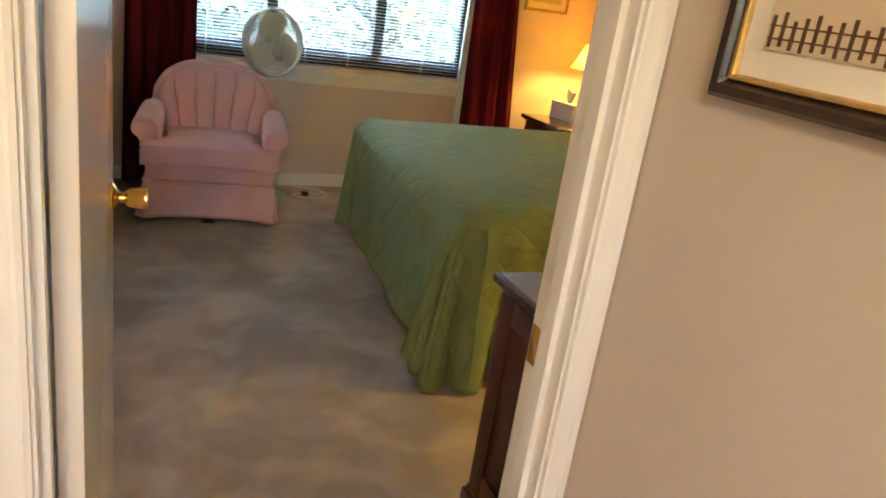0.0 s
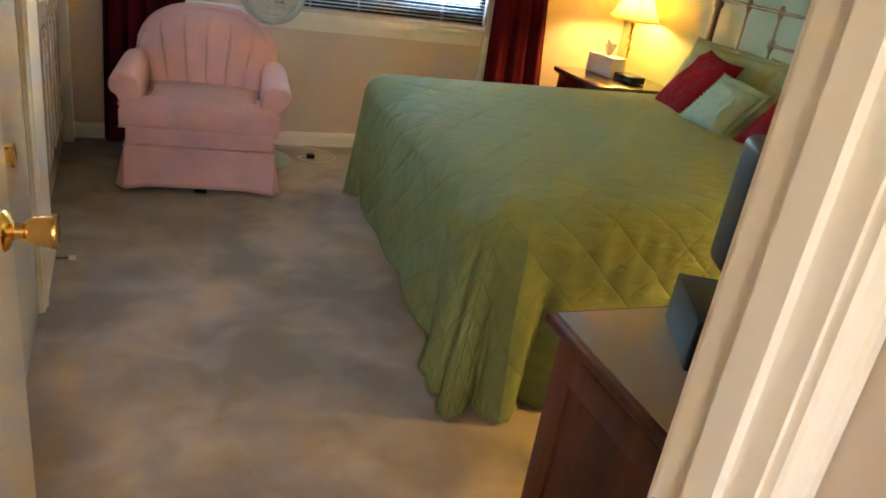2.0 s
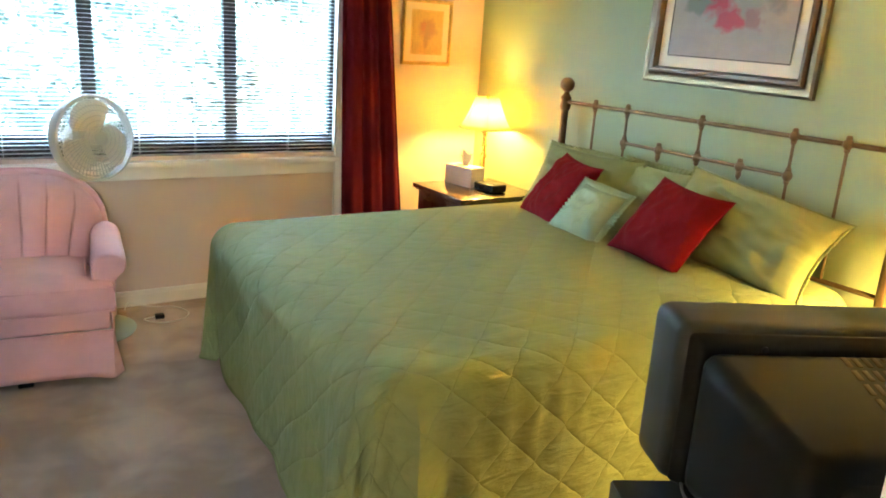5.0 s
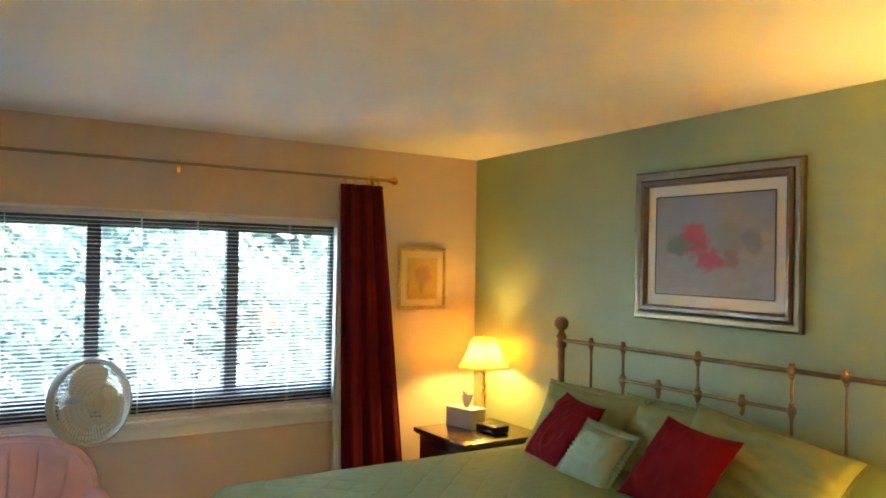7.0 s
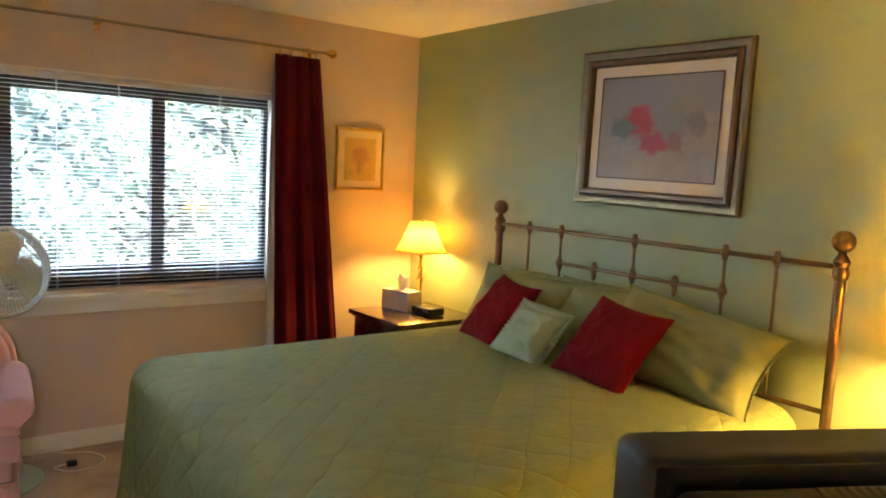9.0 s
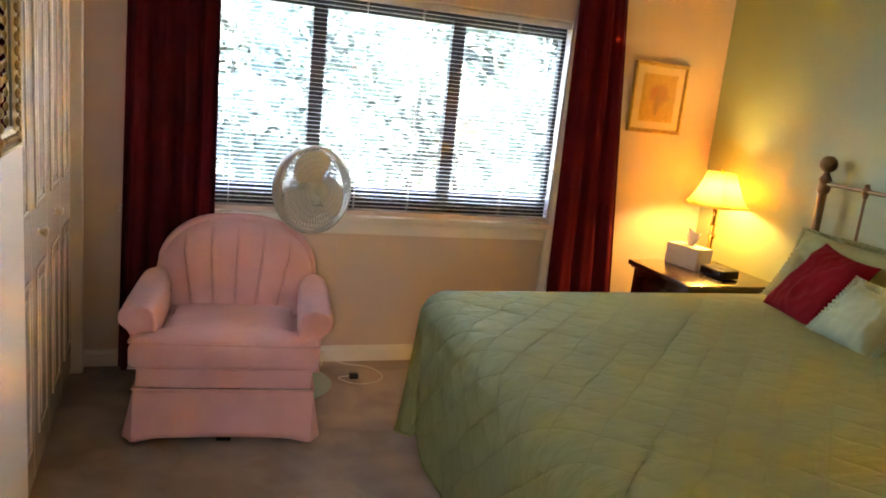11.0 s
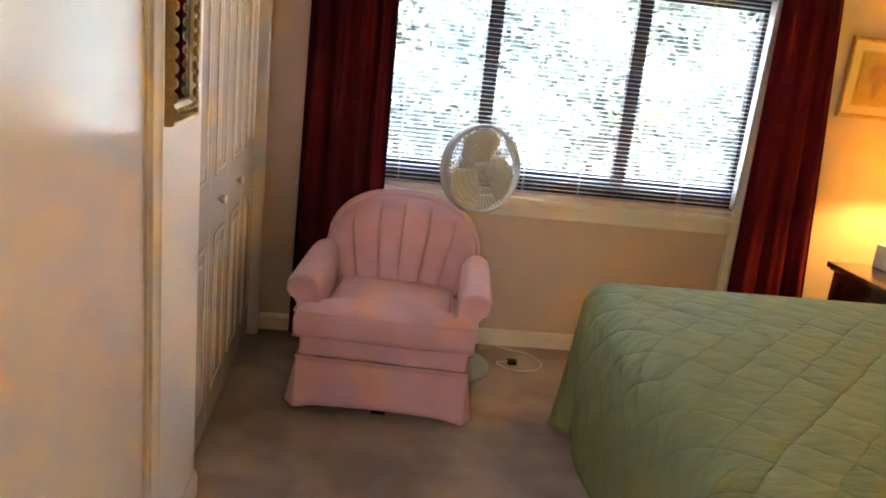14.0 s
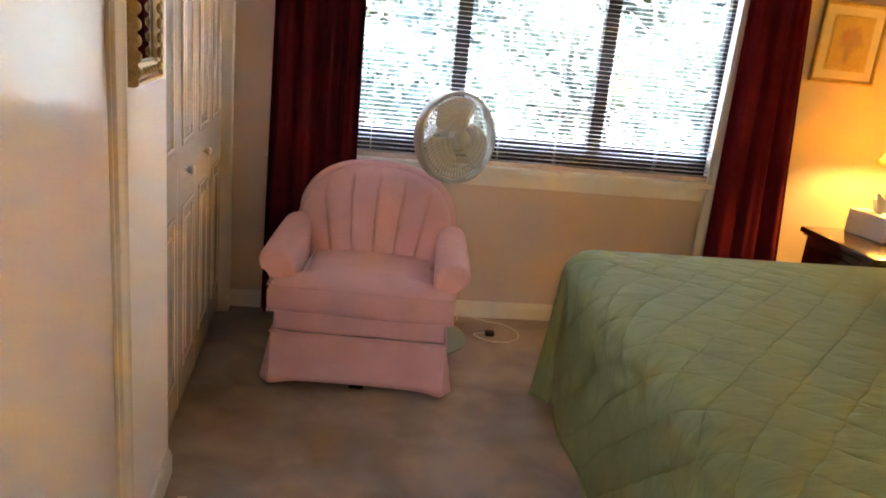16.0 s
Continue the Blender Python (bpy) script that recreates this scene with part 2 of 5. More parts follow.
BURGUNDY_CURTAIN = material("burgundy_curtain", (0.092, 0.008, 0.014), 0.9, vary=0.25, scale=6, fine=500, bump=0.25, dist=0.001, spec=0.05)
BURGUNDY = material("burgundy_cushion_cloth", (0.17, 0.006, 0.010), 0.8, vary=0.15, scale=9, fine=600, bump=0.3, dist=0.001, spec=0.08)
LINING = material("white_curtain_lining", (0.75, 0.74, 0.74), 0.8, vary=0.05, scale=6, fine=500, bump=0.2, dist=0.001)
QUILT = quilt_material("green_quilt", (0.225, 0.268, 0.12))
SHAM = material("green_sham_cotton", (0.235, 0.27, 0.12), 0.7, vary=0.1, scale=7, fine=420, bump=0.3, dist=0.001, spec=0.2)
MINT = material("pale_green_cloth", (0.33, 0.43, 0.29), 0.7, vary=0.1, scale=9, fine=500, bump=0.3, dist=0.001, spec=0.2)
PEACH = material("peach_mattress_cloth", (0.68, 0.48, 0.36), 0.8, vary=0.06)
MAHOGANY = wood_material("mahogany", (0.045, 0.011, 0.007), (0.115, 0.030, 0.015), 0.5, (3, 3, 0.4), 0.05)
DARK_WOOD = wood_material("dark_wood", (0.02, 0.008, 0.005), (0.06, 0.022, 0.012), 0.25, (1, 6, 6), 0.5)
DRESSER_TOP = material("dull_dresser_top", (0.27, 0.215, 0.165), 0.35, vary=0.08, scale=4, fine=90, bump=0.05, coat=0.3)
BRONZE = material("antique_bronze", (0.17, 0.115, 0.06), 0.38, metal=0.85, vary=0.3, scale=12, fine=90, bump=0.15, dist=0.001)
BRASS = material("polished_brass", (0.80, 0.52, 0.16), 0.16, metal=1.0, vary=0.1, scale=14, fine=80, bump=0.04, dist=0.0005)
GOLD = material("gilt_frame", (0.62, 0.42, 0.15), 0.32, metal=0.8, vary=0.25, scale=30, fine=160, bump=0.5, dist=0.002)
OLD_GOLD = material("antique_gilt", (0.36, 0.24, 0.09), 0.45, metal=0.7, vary=0.35, scale=40, fine=160, bump=0.6, dist=0.002)
SILVER_GILT = material("champagne_frame", (0.20, 0.165, 0.115), 0.42, metal=0.8, vary=0.2, scale=20, fine=160, bump=0.3, dist=0.001)
BROWN_FRAME = material("brown_frame", (0.10, 0.055, 0.028), 0.35, vary=0.3, scale=20, fine=120, bump=0.3, dist=0.001, coat=0.2)
BLACK_FRAME = material("dark_carved_frame", (0.030, 0.016, 0.012), 0.35, vary=0.4, scale=40, fine=160, bump=0.5, dist=0.002, coat=0.2)
MAT_BOARD = material("mat_board", (0.78, 0.72, 0.62), 0.8, vary=0.03)
CREAM_MAT = material("cream_mat_board", (0.72, 0.58, 0.34), 0.8, vary=0.03)
ALUMINIUM = material("dark_bronze_aluminium", (0.022, 0.02, 0.02), 0.4, metal=0.3, vary=0.15)
SLAT = material("grey_blind_slat", (0.62, 0.63, 0.66), 0.35, metal=0.0, vary=0.12)
TV_PLASTIC = material("dark_grey_plastic", (0.024, 0.029, 0.029), 0.42, vary=0.1, scale=4, fine=500, bump=0.2, dist=0.0006)
VENT = material("vent_slot_brown", (0.05, 0.034, 0.022), 0.5, vary=0.1)
CABLE = material("grey_cable_sheath", (0.22, 0.22, 0.22), 0.35, vary=0.05)
CHROME = material("bright_screw", (0.7, 0.7, 0.7), 0.2, metal=1.0, vary=0.05)
TV_BLACK = material("black_plastic", (0.007, 0.007, 0.008), 0.45, vary=0.15, scale=4, fine=500, bump=0.2, dist=0.0006, spec=0.25)
FAN_PLASTIC = material("pale_grey_plastic", (0.42, 0.43, 0.40), 0.4, vary=0.06, fine=300, bump=0.05)
FAN_BLADE = material("grey_fan_blade", (0.60, 0.58, 0.52), 0.4, vary=0.06, fine=300, bump=0.05)
FAN_BASE = material("pale_teal_plastic", (0.30, 0.40, 0.38), 0.4, vary=0.06, fine=300, bump=0.05)
ROD_PAINT = material("tan_rod_enamel", (0.30, 0.22, 0.14), 0.45, vary=0.12)
WHITE_PLASTIC = material("white_plastic", (0.7, 0.68, 0.64), 0.4, vary=0.05)
PAPER = material("tissue_paper", (0.85, 0.83, 0.80), 0.9, vary=0.03, fine=300)
TISSUE_BOX = material("pink_striped_card", (0.80, 0.68, 0.60), 0.6, vary=0.12, scale=5, stretch=(1, 1, 14))
SHADE = shade_material()
CLEAR = glass_material("window_glass")
MIRROR = material("mirror_silver", (0.8, 0.82, 0.82), 0.03, metal=1.0, vary=0.02, bump=0.0)
SCREEN_GLASS = material("dark_tube_glass", (0.01, 0.012, 0.012), 0.06, vary=0.1, bump=0.0, coat=0.6)
BARK = material("tree_bark", (0.11, 0.085, 0.065), 0.9, vary=0.4, scale=6, fine=40, bump=0.8, dist=0.02)
LEAF = leaf_material("sunlit_leaves", (0.085, 0.12, 0.09))
LEAF_B = leaf_material("blue_green_leaves", (0.08, 0.12, 0.105))
GRASS = material("shaded_lawn", (0.075, 0.085, 0.045), 0.9, vary=0.4, scale=0.6, fine=12, bump=0.6, dist=0.05)
PLASTER = material("outside_siding", (0.45, 0.42, 0.38), 0.7, vary=0.08)
LABEL = material("paper_label", (0.72, 0.72, 0.70), 0.6, vary=0.04)
INK = material("label_ink", (0.12, 0.12, 0.12), 0.7, vary=0.05)


# ---- building helpers ----
def thing(name, at=(0, 0, 0), rz=0.0, label="", category="", group="", kind=""):
    ob = new(name)
    ob.empty_display_size = 0.1
    ob.matrix_world = pose(at[0], at[1], at[2], 0, 0, rz)
    return tagged(ob, label, category, group, kind)


def link_mesh(name, bm, mat, smooth):
    me = bpy.data.meshes.new(name)
    bmesh.ops.recalc_face_normals(bm, faces=bm.faces)
    bm.to_mesh(me)
    bm.free()
    me.materials.append(mat)
    if smooth:
        for p in me.polygons:
            p.use_smooth = True
        me.set_sharp_from_angle(angle=radians(38))
    return new(name, me)


def part(name, bm, mat, parent, label="", smooth=True):
    ob = link_mesh(name, bm, mat, smooth)
    ob.parent = parent
    return tagged(ob, label)


def solid(name, bm, mat, label="", category="", kind="", smooth=True, group=""):
    return tagged(link_mesh(name, bm, mat, smooth), label, category, group, kind)


def add_box(bm, lo, hi, bevel=0.0, seg=2):
    got = bmesh.ops.create_cube(bm, size=1.0)
    vs = got["verts"]
    for v in vs:
        v.co = Vector([lo[i] + (v.co[i] + 0.5) * (hi[i] - lo[i]) for i in range(3)])
    if bevel > 0:
        es = list({e for v in vs for e in v.link_edges})
        bmesh.ops.bevel(bm, geom=es, offset=bevel, segments=seg, affect="EDGES", profile=0.5)
    return bm


def boxes(items, bevel=0.0, seg=2):
    bm = bmesh.new()
    for lo, hi in items:
        add_box(bm, lo, hi, bevel, seg)
    return bm


def lathe(profile, n=24, close=True):
    """A turned shape about z; profile: (radius, height) from bottom to top."""
    bm = bmesh.new()
    rings = []
    for r, z in profile:
        rings.append([bm.verts.new((r * math.cos(2 * math.pi * i / n), r * math.sin(2 * math.pi * i / n), z)) for i in range(n)])
    for a, b in zip(rings, rings[1:]):
        for i in range(n):
            bm.faces.new((a[i], a[(i + 1) % n], b[(i + 1) % n], b[i]))
    if close:
        bm.faces.new(rings[0][::-1])
        bm.faces.new(rings[-1])
    return bm


def add_tube(bm, pts, r, n=8, closed=False):
    """A round bar along a line of points."""
    pts = [Vector(p) for p in pts]
    rings, count = [], len(pts)
    up = Vector((0, 0, 1))
    for i, p in enumerate(pts):
        a = pts[(i - 1) % count] if closed or i > 0 else p
        b = pts[(i + 1) % count] if closed or i < count - 1 else p
        d = (b - a).normalized()
        side = d.cross(up)
        if side.length < 0.05:
            side = d.cross(Vector((1, 0, 0)))
        side.normalize()
        top = side.cross(d).normalized()
        rings.append([bm.verts.new(p + r * (math.cos(2 * math.pi * k / n) * side + math.sin(2 * math.pi * k / n) * top)) for k in range(n)])
    pairs = list(zip(rings, rings[1:])) + ([(rings[-1], rings[0])] if closed else [])
    for a, b in pairs:
        for k in range(n):
            bm.faces.new((a[k], a[(k + 1) % n], b[(k + 1) % n], b[k]))
    if not closed:
        bm.faces.new(rings[0][::-1])
        bm.faces.new(rings[-1])
    return bm


def tube(pts, r, n=8, closed=False):
    return add_tube(bmesh.new(), pts, r, n, closed)


def smooth_line(pts, n=6):
    """A curve through the points given, n steps from each to the next."""
    line = []
    for i in range(len(pts) - 1):
        p0, p1, p2, p3 = (Vector(pts[max(0, min(len(pts) - 1, i + k))]) for k in (-1, 0, 1, 2))
        for k in range(n):
            t = k / n
            line.append(0.5 * (2 * p1 + (p2 - p0) * t + (2 * p0 - 5 * p1 + 4 * p2 - p3) * t * t + (3 * p1 - p0 - 3 * p2 + p3) * t ** 3))
    return line + [Vector(pts[-1])]


def add_ball(bm, at, r, squash=1.0, seg=14):
    got = bmesh.ops.create_uvsphere(bm, u_segments=seg, v_segments=max(6, seg // 2), radius=r)
    for v in got["verts"]:
        v.co = Vector((v.co.x + at[0], v.co.y + at[1], v.co.z * squash + at[2]))
    return bm


def moved(bm, m):
    bmesh.ops.transform(bm, matrix=m, verts=bm.verts)
    return bm


def grid_mesh(nu, nv, fn, uv=None):
    """A sheet of nu x nv cells; fn(u, v) with u, v from 0 to 1 gives the place."""
    bm = bmesh.new()
    vs = [[bm.verts.new(fn(i / nu, j / nv)) for j in range(nv + 1)] for i in range(nu + 1)]
    layer = bm.loops.layers.uv.new("UVMap") if uv else None
    for i in range(nu):
        for j in range(nv):
            f = bm.faces.new((vs[i][j], vs[i + 1][j], vs[i + 1][j + 1], vs[i][j + 1]))
            if uv:
                for loop, (a, b) in zip(f.loops, ((i, j), (i + 1, j), (i + 1, j + 1), (i, j + 1))):
                    loop[layer].uv = uv(a / nu, b / nv)
    return bm


def thicken(ob, t, offset=0.0):
    md = ob.modifiers.new("thickness", "SOLIDIFY")
    md.thickness, md.offset = t, offset
    return ob


# ---- the room ----
HIGH = 2.44
LEFT = pose(-3.485, -2.0, 0, 0, 0, 1.2)   # the left wall's own frame: y along it, x into the room
DOORWAY = (-3.405, -2.665)
HALL_SIDE = -2.615   # the hall wall that runs back from the doorway
SOUTH_IN, SOUTH_OUT = -4.192, -4.30   # faces of the wall round the doorway
DOOR_TOP = 2.05
WIN = (-3.30, -1.03, 0.853, 1.975)


def structure(name, bm, mat, label="", category=""):
    return solid(name, bm, mat, label, category, "structure", smooth=False)


structure("floor", boxes([((-5.2, -7.2, -0.12), (0.12, 0.15, 0.0))]), CARPET, "worn taupe cut-pile carpet with brushed patches", "carpet")
structure("ceiling", boxes([((-5.2, -7.2, HIGH), (0.12, 0.15, HIGH + 0.2))]), CEILING_PAINT, "white lightly textured painted ceiling", "ceiling")
structure("wall_north", boxes([
    ((-5.2, 0, -0.1), (WIN[0], 0.15, HIGH)), ((WIN[1], 0, -0.1), (0.12, 0.15, HIGH)),
    ((WIN[0], 0, -0.1), (WIN[1], 0.15, WIN[2])), ((WIN[0], 0, WIN[3]), (WIN[1], 0.15, HIGH))]), WALL_PAINT, "beige painted wall with a wide window", "wall")
structure("wall_east", boxes([((0, SOUTH_OUT, -0.1), (0.12, 0, HIGH))]), GREEN_PAINT, "sage green painted accent wall", "wall")
structure("wall_south", boxes([
    ((-5.2, SOUTH_OUT, -0.1), (DOORWAY[0] - 0.02, SOUTH_IN, HIGH)), ((DOORWAY[1] + 0.02, SOUTH_OUT, -0.1), (0.0, SOUTH_IN, HIGH)),
    ((DOORWAY[0] - 0.02, SOUTH_OUT, DOOR_TOP + 0.02), (DOORWAY[1] + 0.02, SOUTH_IN, HIGH))]), HALL_PAINT, "beige painted wall around the bedroom doorway", "wall")
bm = boxes([((-0.12, -2.08, -0.1), (0, -0.995, HIGH)), ((-0.12, -0.04, -0.1), (0, 0.50, HIGH)), ((-0.12, -0.995, 2.07), (0, -0.04, HIGH)),
            ((-0.12, 0.50, 2.06), (0, 1.90, HIGH)), ((-0.12, 1.90, -0.1), (0, 1.998, HIGH))])
structure("wall_west", moved(bm, LEFT), WHITE_WALL, "cream painted wall with closet and side door", "wall")
structure("wall_closet_back", moved(boxes([((-0.75, 0.3, -0.1), (-0.7, 1.99, HIGH)), ((-1.0, -1.2, -0.1), (-0.95, 0.28, HIGH))]), LEFT), WHITE_WALL, "plain wall inside the closet", "wall")
# Unseen wall; its small opening is added to let daylight into the hall.
structure("wall_hall_south", boxes([((-5.2, -7.2, -0.1), (-3.75, -7.08, HIGH)), ((-3.25, -7.2, -0.1), (0.12, -7.08, HIGH)), ((-3.75, -7.2, -0.1), (-3.25, -7.08, 1.3)), ((-3.75, -7.2, 1.95), (-3.25, -7.08, HIGH))]), HALL_PAINT, "beige painted hall wall", "wall")
structure("wall_hall_west", boxes([((-5.2, -7.08, -0.1), (-5.08, 0, HIGH))]), HALL_PAINT, "beige painted hall wall", "wall")
structure("wall_hall_side", boxes([((HALL_SIDE, -7.08, -0.1), (HALL_SIDE + 0.12, SOUTH_OUT, HIGH))]), HALL_PAINT, "beige painted hall wall beside the doorway", "wall")
structure("wall_hall_east", boxes([((0, -7.08, -0.1), (0.12, SOUTH_OUT, HIGH))]), HALL_PAINT, "beige painted hall wall", "wall")


def moulding(x0, y0, x1, y1, z0, z1, side, depth, steps):
    """A board along a line in plan with a stepped, eased face; side: unit normal in plan, out of the wall."""
    bm = bmesh.new()
    outline = [(0, z0)] + [(depth * d, z0 + (z1 - z0) * f) for f, d in steps] + [(0, z1)]
    ends = []
    for x, y in ((x0, y0), (x1, y1)):
        ends.append([bm.verts.new((x + side[0] * d, y + side[1] * d, z)) for d, z in outline])
    n = len(outline)
    for i in range(n):
        bm.faces.new((ends[0][i], ends[0][(i + 1) % n], ends[1][(i + 1) % n], ends[1][i]))
    bm.faces.new(ends[0][::-1])
    bm.faces.new(ends[1])
    return bm


BASE_STEPS = [(0, 1), (0.72, 1), (0.80, 0.75), (0.92, 0.6), (0.98, 0.3)]


def baseboard(x0, y0, x1, y1, side):
    return structure("baseboard", moulding(x0, y0, x1, y1, 0.0, 0.09, side, 0.014, BASE_STEPS), GLOSS_WHITE, "white painted wooden baseboard", "baseboard")


baseboard(-3.53, 0, 0, 0, (0, -1))
baseboard(0, -0.015, 0, SOUTH_IN, (-1, 0))
baseboard(DOORWAY[1] + 0.08, SOUTH_IN, -0.015, SOUTH_IN, (0, 1))
bb = baseboard(0, 0.010, 0, 0.497, (1, 0))
bb.matrix_world = LEFT
bb = baseboard(0, 1.968, 0, 1.984, (1, 0))
bb.matrix_world = LEFT
baseboard(HALL_SIDE, SOUTH_OUT - 0.025, HALL_SIDE, -7.06, (-1, 0))


def casing_leg(bm, x0, x1, y, out, z0, z1):
    """One upright of a door casing: flat board, raised bead at the outer edge, eased inner edge. out: +1 or -1 along y."""
    w = x1 - x0
    prof = [(0, 0), (0, 0.010), (0.12, 0.013), (0.2, 0.010), (0.62, 0.014), (0.7, 0.019), (0.94, 0.019), (1, 0.014), (1, 0)]
    lows = [bm.verts.new((x0 + f * w, y + out * d, z0)) for f, d in prof]
    tops = [bm.verts.new((x0 + f * w, y + out * d, z1)) for f, d in prof]
    n = len(prof)
    for i in range(n):
        bm.faces.new((lows[i], lows[(i + 1) % n], tops[(i + 1) % n], tops[i]))
    bm.faces.new(lows[::-1])
    bm.faces.new(tops)


def door_frame(name, x0, x1, y0, y1, top, faces):
    """Jambs with stops, and casings on the faces given."""
    holder = tagged(thing(name), "white gloss painted door frame", "door frame", "", "structure")
    jamb = boxes([((x0 - 0.02, y0, 0), (x0, y1, top)), ((x1, y0, 0), (x1 + 0.02, y1, top)), ((x0 - 0.02, y0, top), (x1 + 0.02, y1, top + 0.02)),
                  ((x0, y0 + 0.03, 0), (x0 + 0.012, y1 - 0.045, top)), ((x1 - 0.012, y0 + 0.03, 0), (x1, y1 - 0.045, top)), ((x0 + 0.012, y0 + 0.03, top - 0.012), (x1 - 0.012, y1 - 0.045, top))])
    part("jamb", jamb, GLOSS_WHITE, holder, smooth=False)
    for y, out, wide in faces:
        bm = bmesh.new()
        casing_leg(bm, x1 + 0.005, x1 + wide, y, out, 0, top + 0.065)
        casing_leg(bm, x0 - 0.005, x0 - 0.067, y, out, 0, top + 0.065)
        add_box(bm, (x0 - 0.004, min(y, y + out * 0.014), top + 0.004), (x1 + 0.004, max(y, y + out * 0.014), top + 0.065), 0.003)
        part("casing", bm, GLOSS_WHITE, holder)
    return holder


frame_1 = door_frame("door_frame_1", DOORWAY[0], DOORWAY[1], SOUTH_OUT, SOUTH_IN, DOOR_TOP, [(SOUTH_OUT, -1, 0.047), (SOUTH_IN, 1, 0.067)])
part("strike_plate", boxes([((DOORWAY[1] - 0.0025, SOUTH_IN - 0.034, 0.90), (DOORWAY[1] + 0.001, SOUTH_IN - 0.003, 0.97))], 0.001), BRASS, frame_1, "worn brass strike plate")
frame_2 = door_frame("door_frame_2", -0.975, -0.06, -0.12, 0.0, DOOR_TOP, [(0, 1, 0.067)])
for ob in [o for o in frame_2.children]:
    ob.data.transform(Matrix(((0, 1, 0, 0), (1, 0, 0, 0), (0, 0, 1, 0), (0, 0, 0, 1))))
    ob.data.flip_normals()
frame_2.matrix_world = LEFT


def knob_set(parent, at, out, name="knob"):
    """A brass door knob on its rosette; out: direction in the parent's frame."""
    prof = [(0.031, 0), (0.032, 0.003), (0.028, 0.008), (0.016, 0.012), (0.0125, 0.016), (0.0125, 0.028), (0.019, 0.034), (0.022, 0.044), (0.025, 0.062), (0.0275, 0.071), (0.0265, 0.074), (0.019, 0.072), (0.006, 0.071)]
    bm = lathe(prof, 28)
    turn = Vector(out).to_track_quat("Z", "Y").to_matrix().to_4x4()
    moved(bm, Matrix.Translation(at) @ turn)
    return part(name, bm, BRASS, parent, "polished brass knob")


def flush_door(name, width, label, knob_z=0.93, bolt=False):
    """A plain flush door leaf, hinge at the origin, leaf along +y, face towards +x."""
    d = thing(name, label=label, category="door", kind="structure")
    part("leaf", boxes([((-0.035, 0.003, 0.015), (0, width, 2.04))], 0.002), DOOR_PAINT, d, smooth=False)
    knob_set(d, (0, width - 0.062, knob_z), (1, 0, 0))
    knob_set(d, (-0.035, width - 0.062, knob_z), (-1, 0, 0))
    if bolt:
        cyl = lathe([(0.033, 0), (0.033, 0.004), (0.027, 0.026), (0.022, 0.03), (0.012, 0.03), (0.011, 0.027), (0.003, 0.027)], 26)
        part("lock_cylinder", moved(cyl, Matrix.Translation((0, width - 0.062, knob_z + 0.125)) @ pose(0, 0, 0, 0, 90, 0)), BRASS, d, "brass key cylinder")
    part("latch_plate", boxes([((-0.029, width - 0.001, knob_z - 0.03), (-0.006, width + 0.0015, knob_z + 0.028))], 0.0005), BRASS, d, "brass latch plate")
    for z in (0.20, 1.86):
        part("hinge", tube([(-0.004, 0.0, z - 0.045), (-0.004, 0.0, z + 0.045)], 0.006, 10), BRASS, d, "brass hinge")
    return d


door_1 = flush_door("door_1", 0.76, "open cream gloss flush door with brass knob", 0.951)
door_1.matrix_world = pose(-3.359, -4.182, 0, 0, 0, -1.8)
door_2 = flush_door("door_2", 0.91, "closed cream gloss flush side door with brass knob and lock", 0.872, True)
door_2.matrix_world = LEFT @ pose(-0.006, -0.0625, 0, 0, 0, 180) @ Matrix.Diagonal((-1, 1, 1, 1))

# closet doors: two folding pairs of panelled leaves
def closet_leaf(parent, y0, y1):
    """One moulded leaf with two raised panels, face towards +x."""
    bm = boxes([((-0.06, y0 + 0.002, 0.03), (-0.035, y1 - 0.002, 2.045))], 0.002)
    for z0, z1 in ((0.17, 0.79), (1.005, 1.93)):
        a, b = y0 + 0.075, y1 - 0.075
        for lo, hi in (((a, z0), (b, z0 + 0.022)), ((a, z1 - 0.022), (b, z1)), ((a, z0 + 0.022), (a + 0.022, z1 - 0.022)), ((b - 0.022, z0 + 0.022), (b, z1 - 0.022))):
            add_box(bm, (-0.035, lo[0], lo[1]), (-0.026, hi[0], hi[1]), 0.004)
        add_box(bm, (-0.036, a + 0.05, z0 + 0.05), (-0.027, b - 0.05, z1 - 0.05), 0.006)
    return part("leaf", bm, DOOR_PAINT, parent, smooth=False)


for k, (y0, y1, knob_y) in enumerate(((0.50, 1.20, 0.99), (1.20, 1.90, 1.38))):
    cd = thing("closet_door", label="white gloss panelled folding closet door, closed", category="closet door", group="closet doors", kind="structure")
    closet_leaf(cd, y0, (y0 + y1) / 2)
    closet_leaf(cd, (y0 + y1) / 2, y1)
    bm = moved(lathe([(0.012, 0), (0.008, 0.008), (0.017, 0.02), (0.018, 0.028), (0.012, 0.034), (0.003, 0.035)], 18), Matrix.Translation((-0.035, knob_y, 0.91)) @ pose(0, 0, 0, 0, 90, 0))
    part("knob", bm, GLOSS_WHITE, cd, "small white knob")
    cd.matrix_world = LEFT
trim = structure("trim", boxes([((-0.03, 1.90, 0), (0.016, 1.965, 2.10)), ((-0.06, 0.49, 2.05), (0.0, 1.91, 2.075))], 0.004), GLOSS_WHITE, "white painted closet trim", "trim")
trim.matrix_world = LEFT

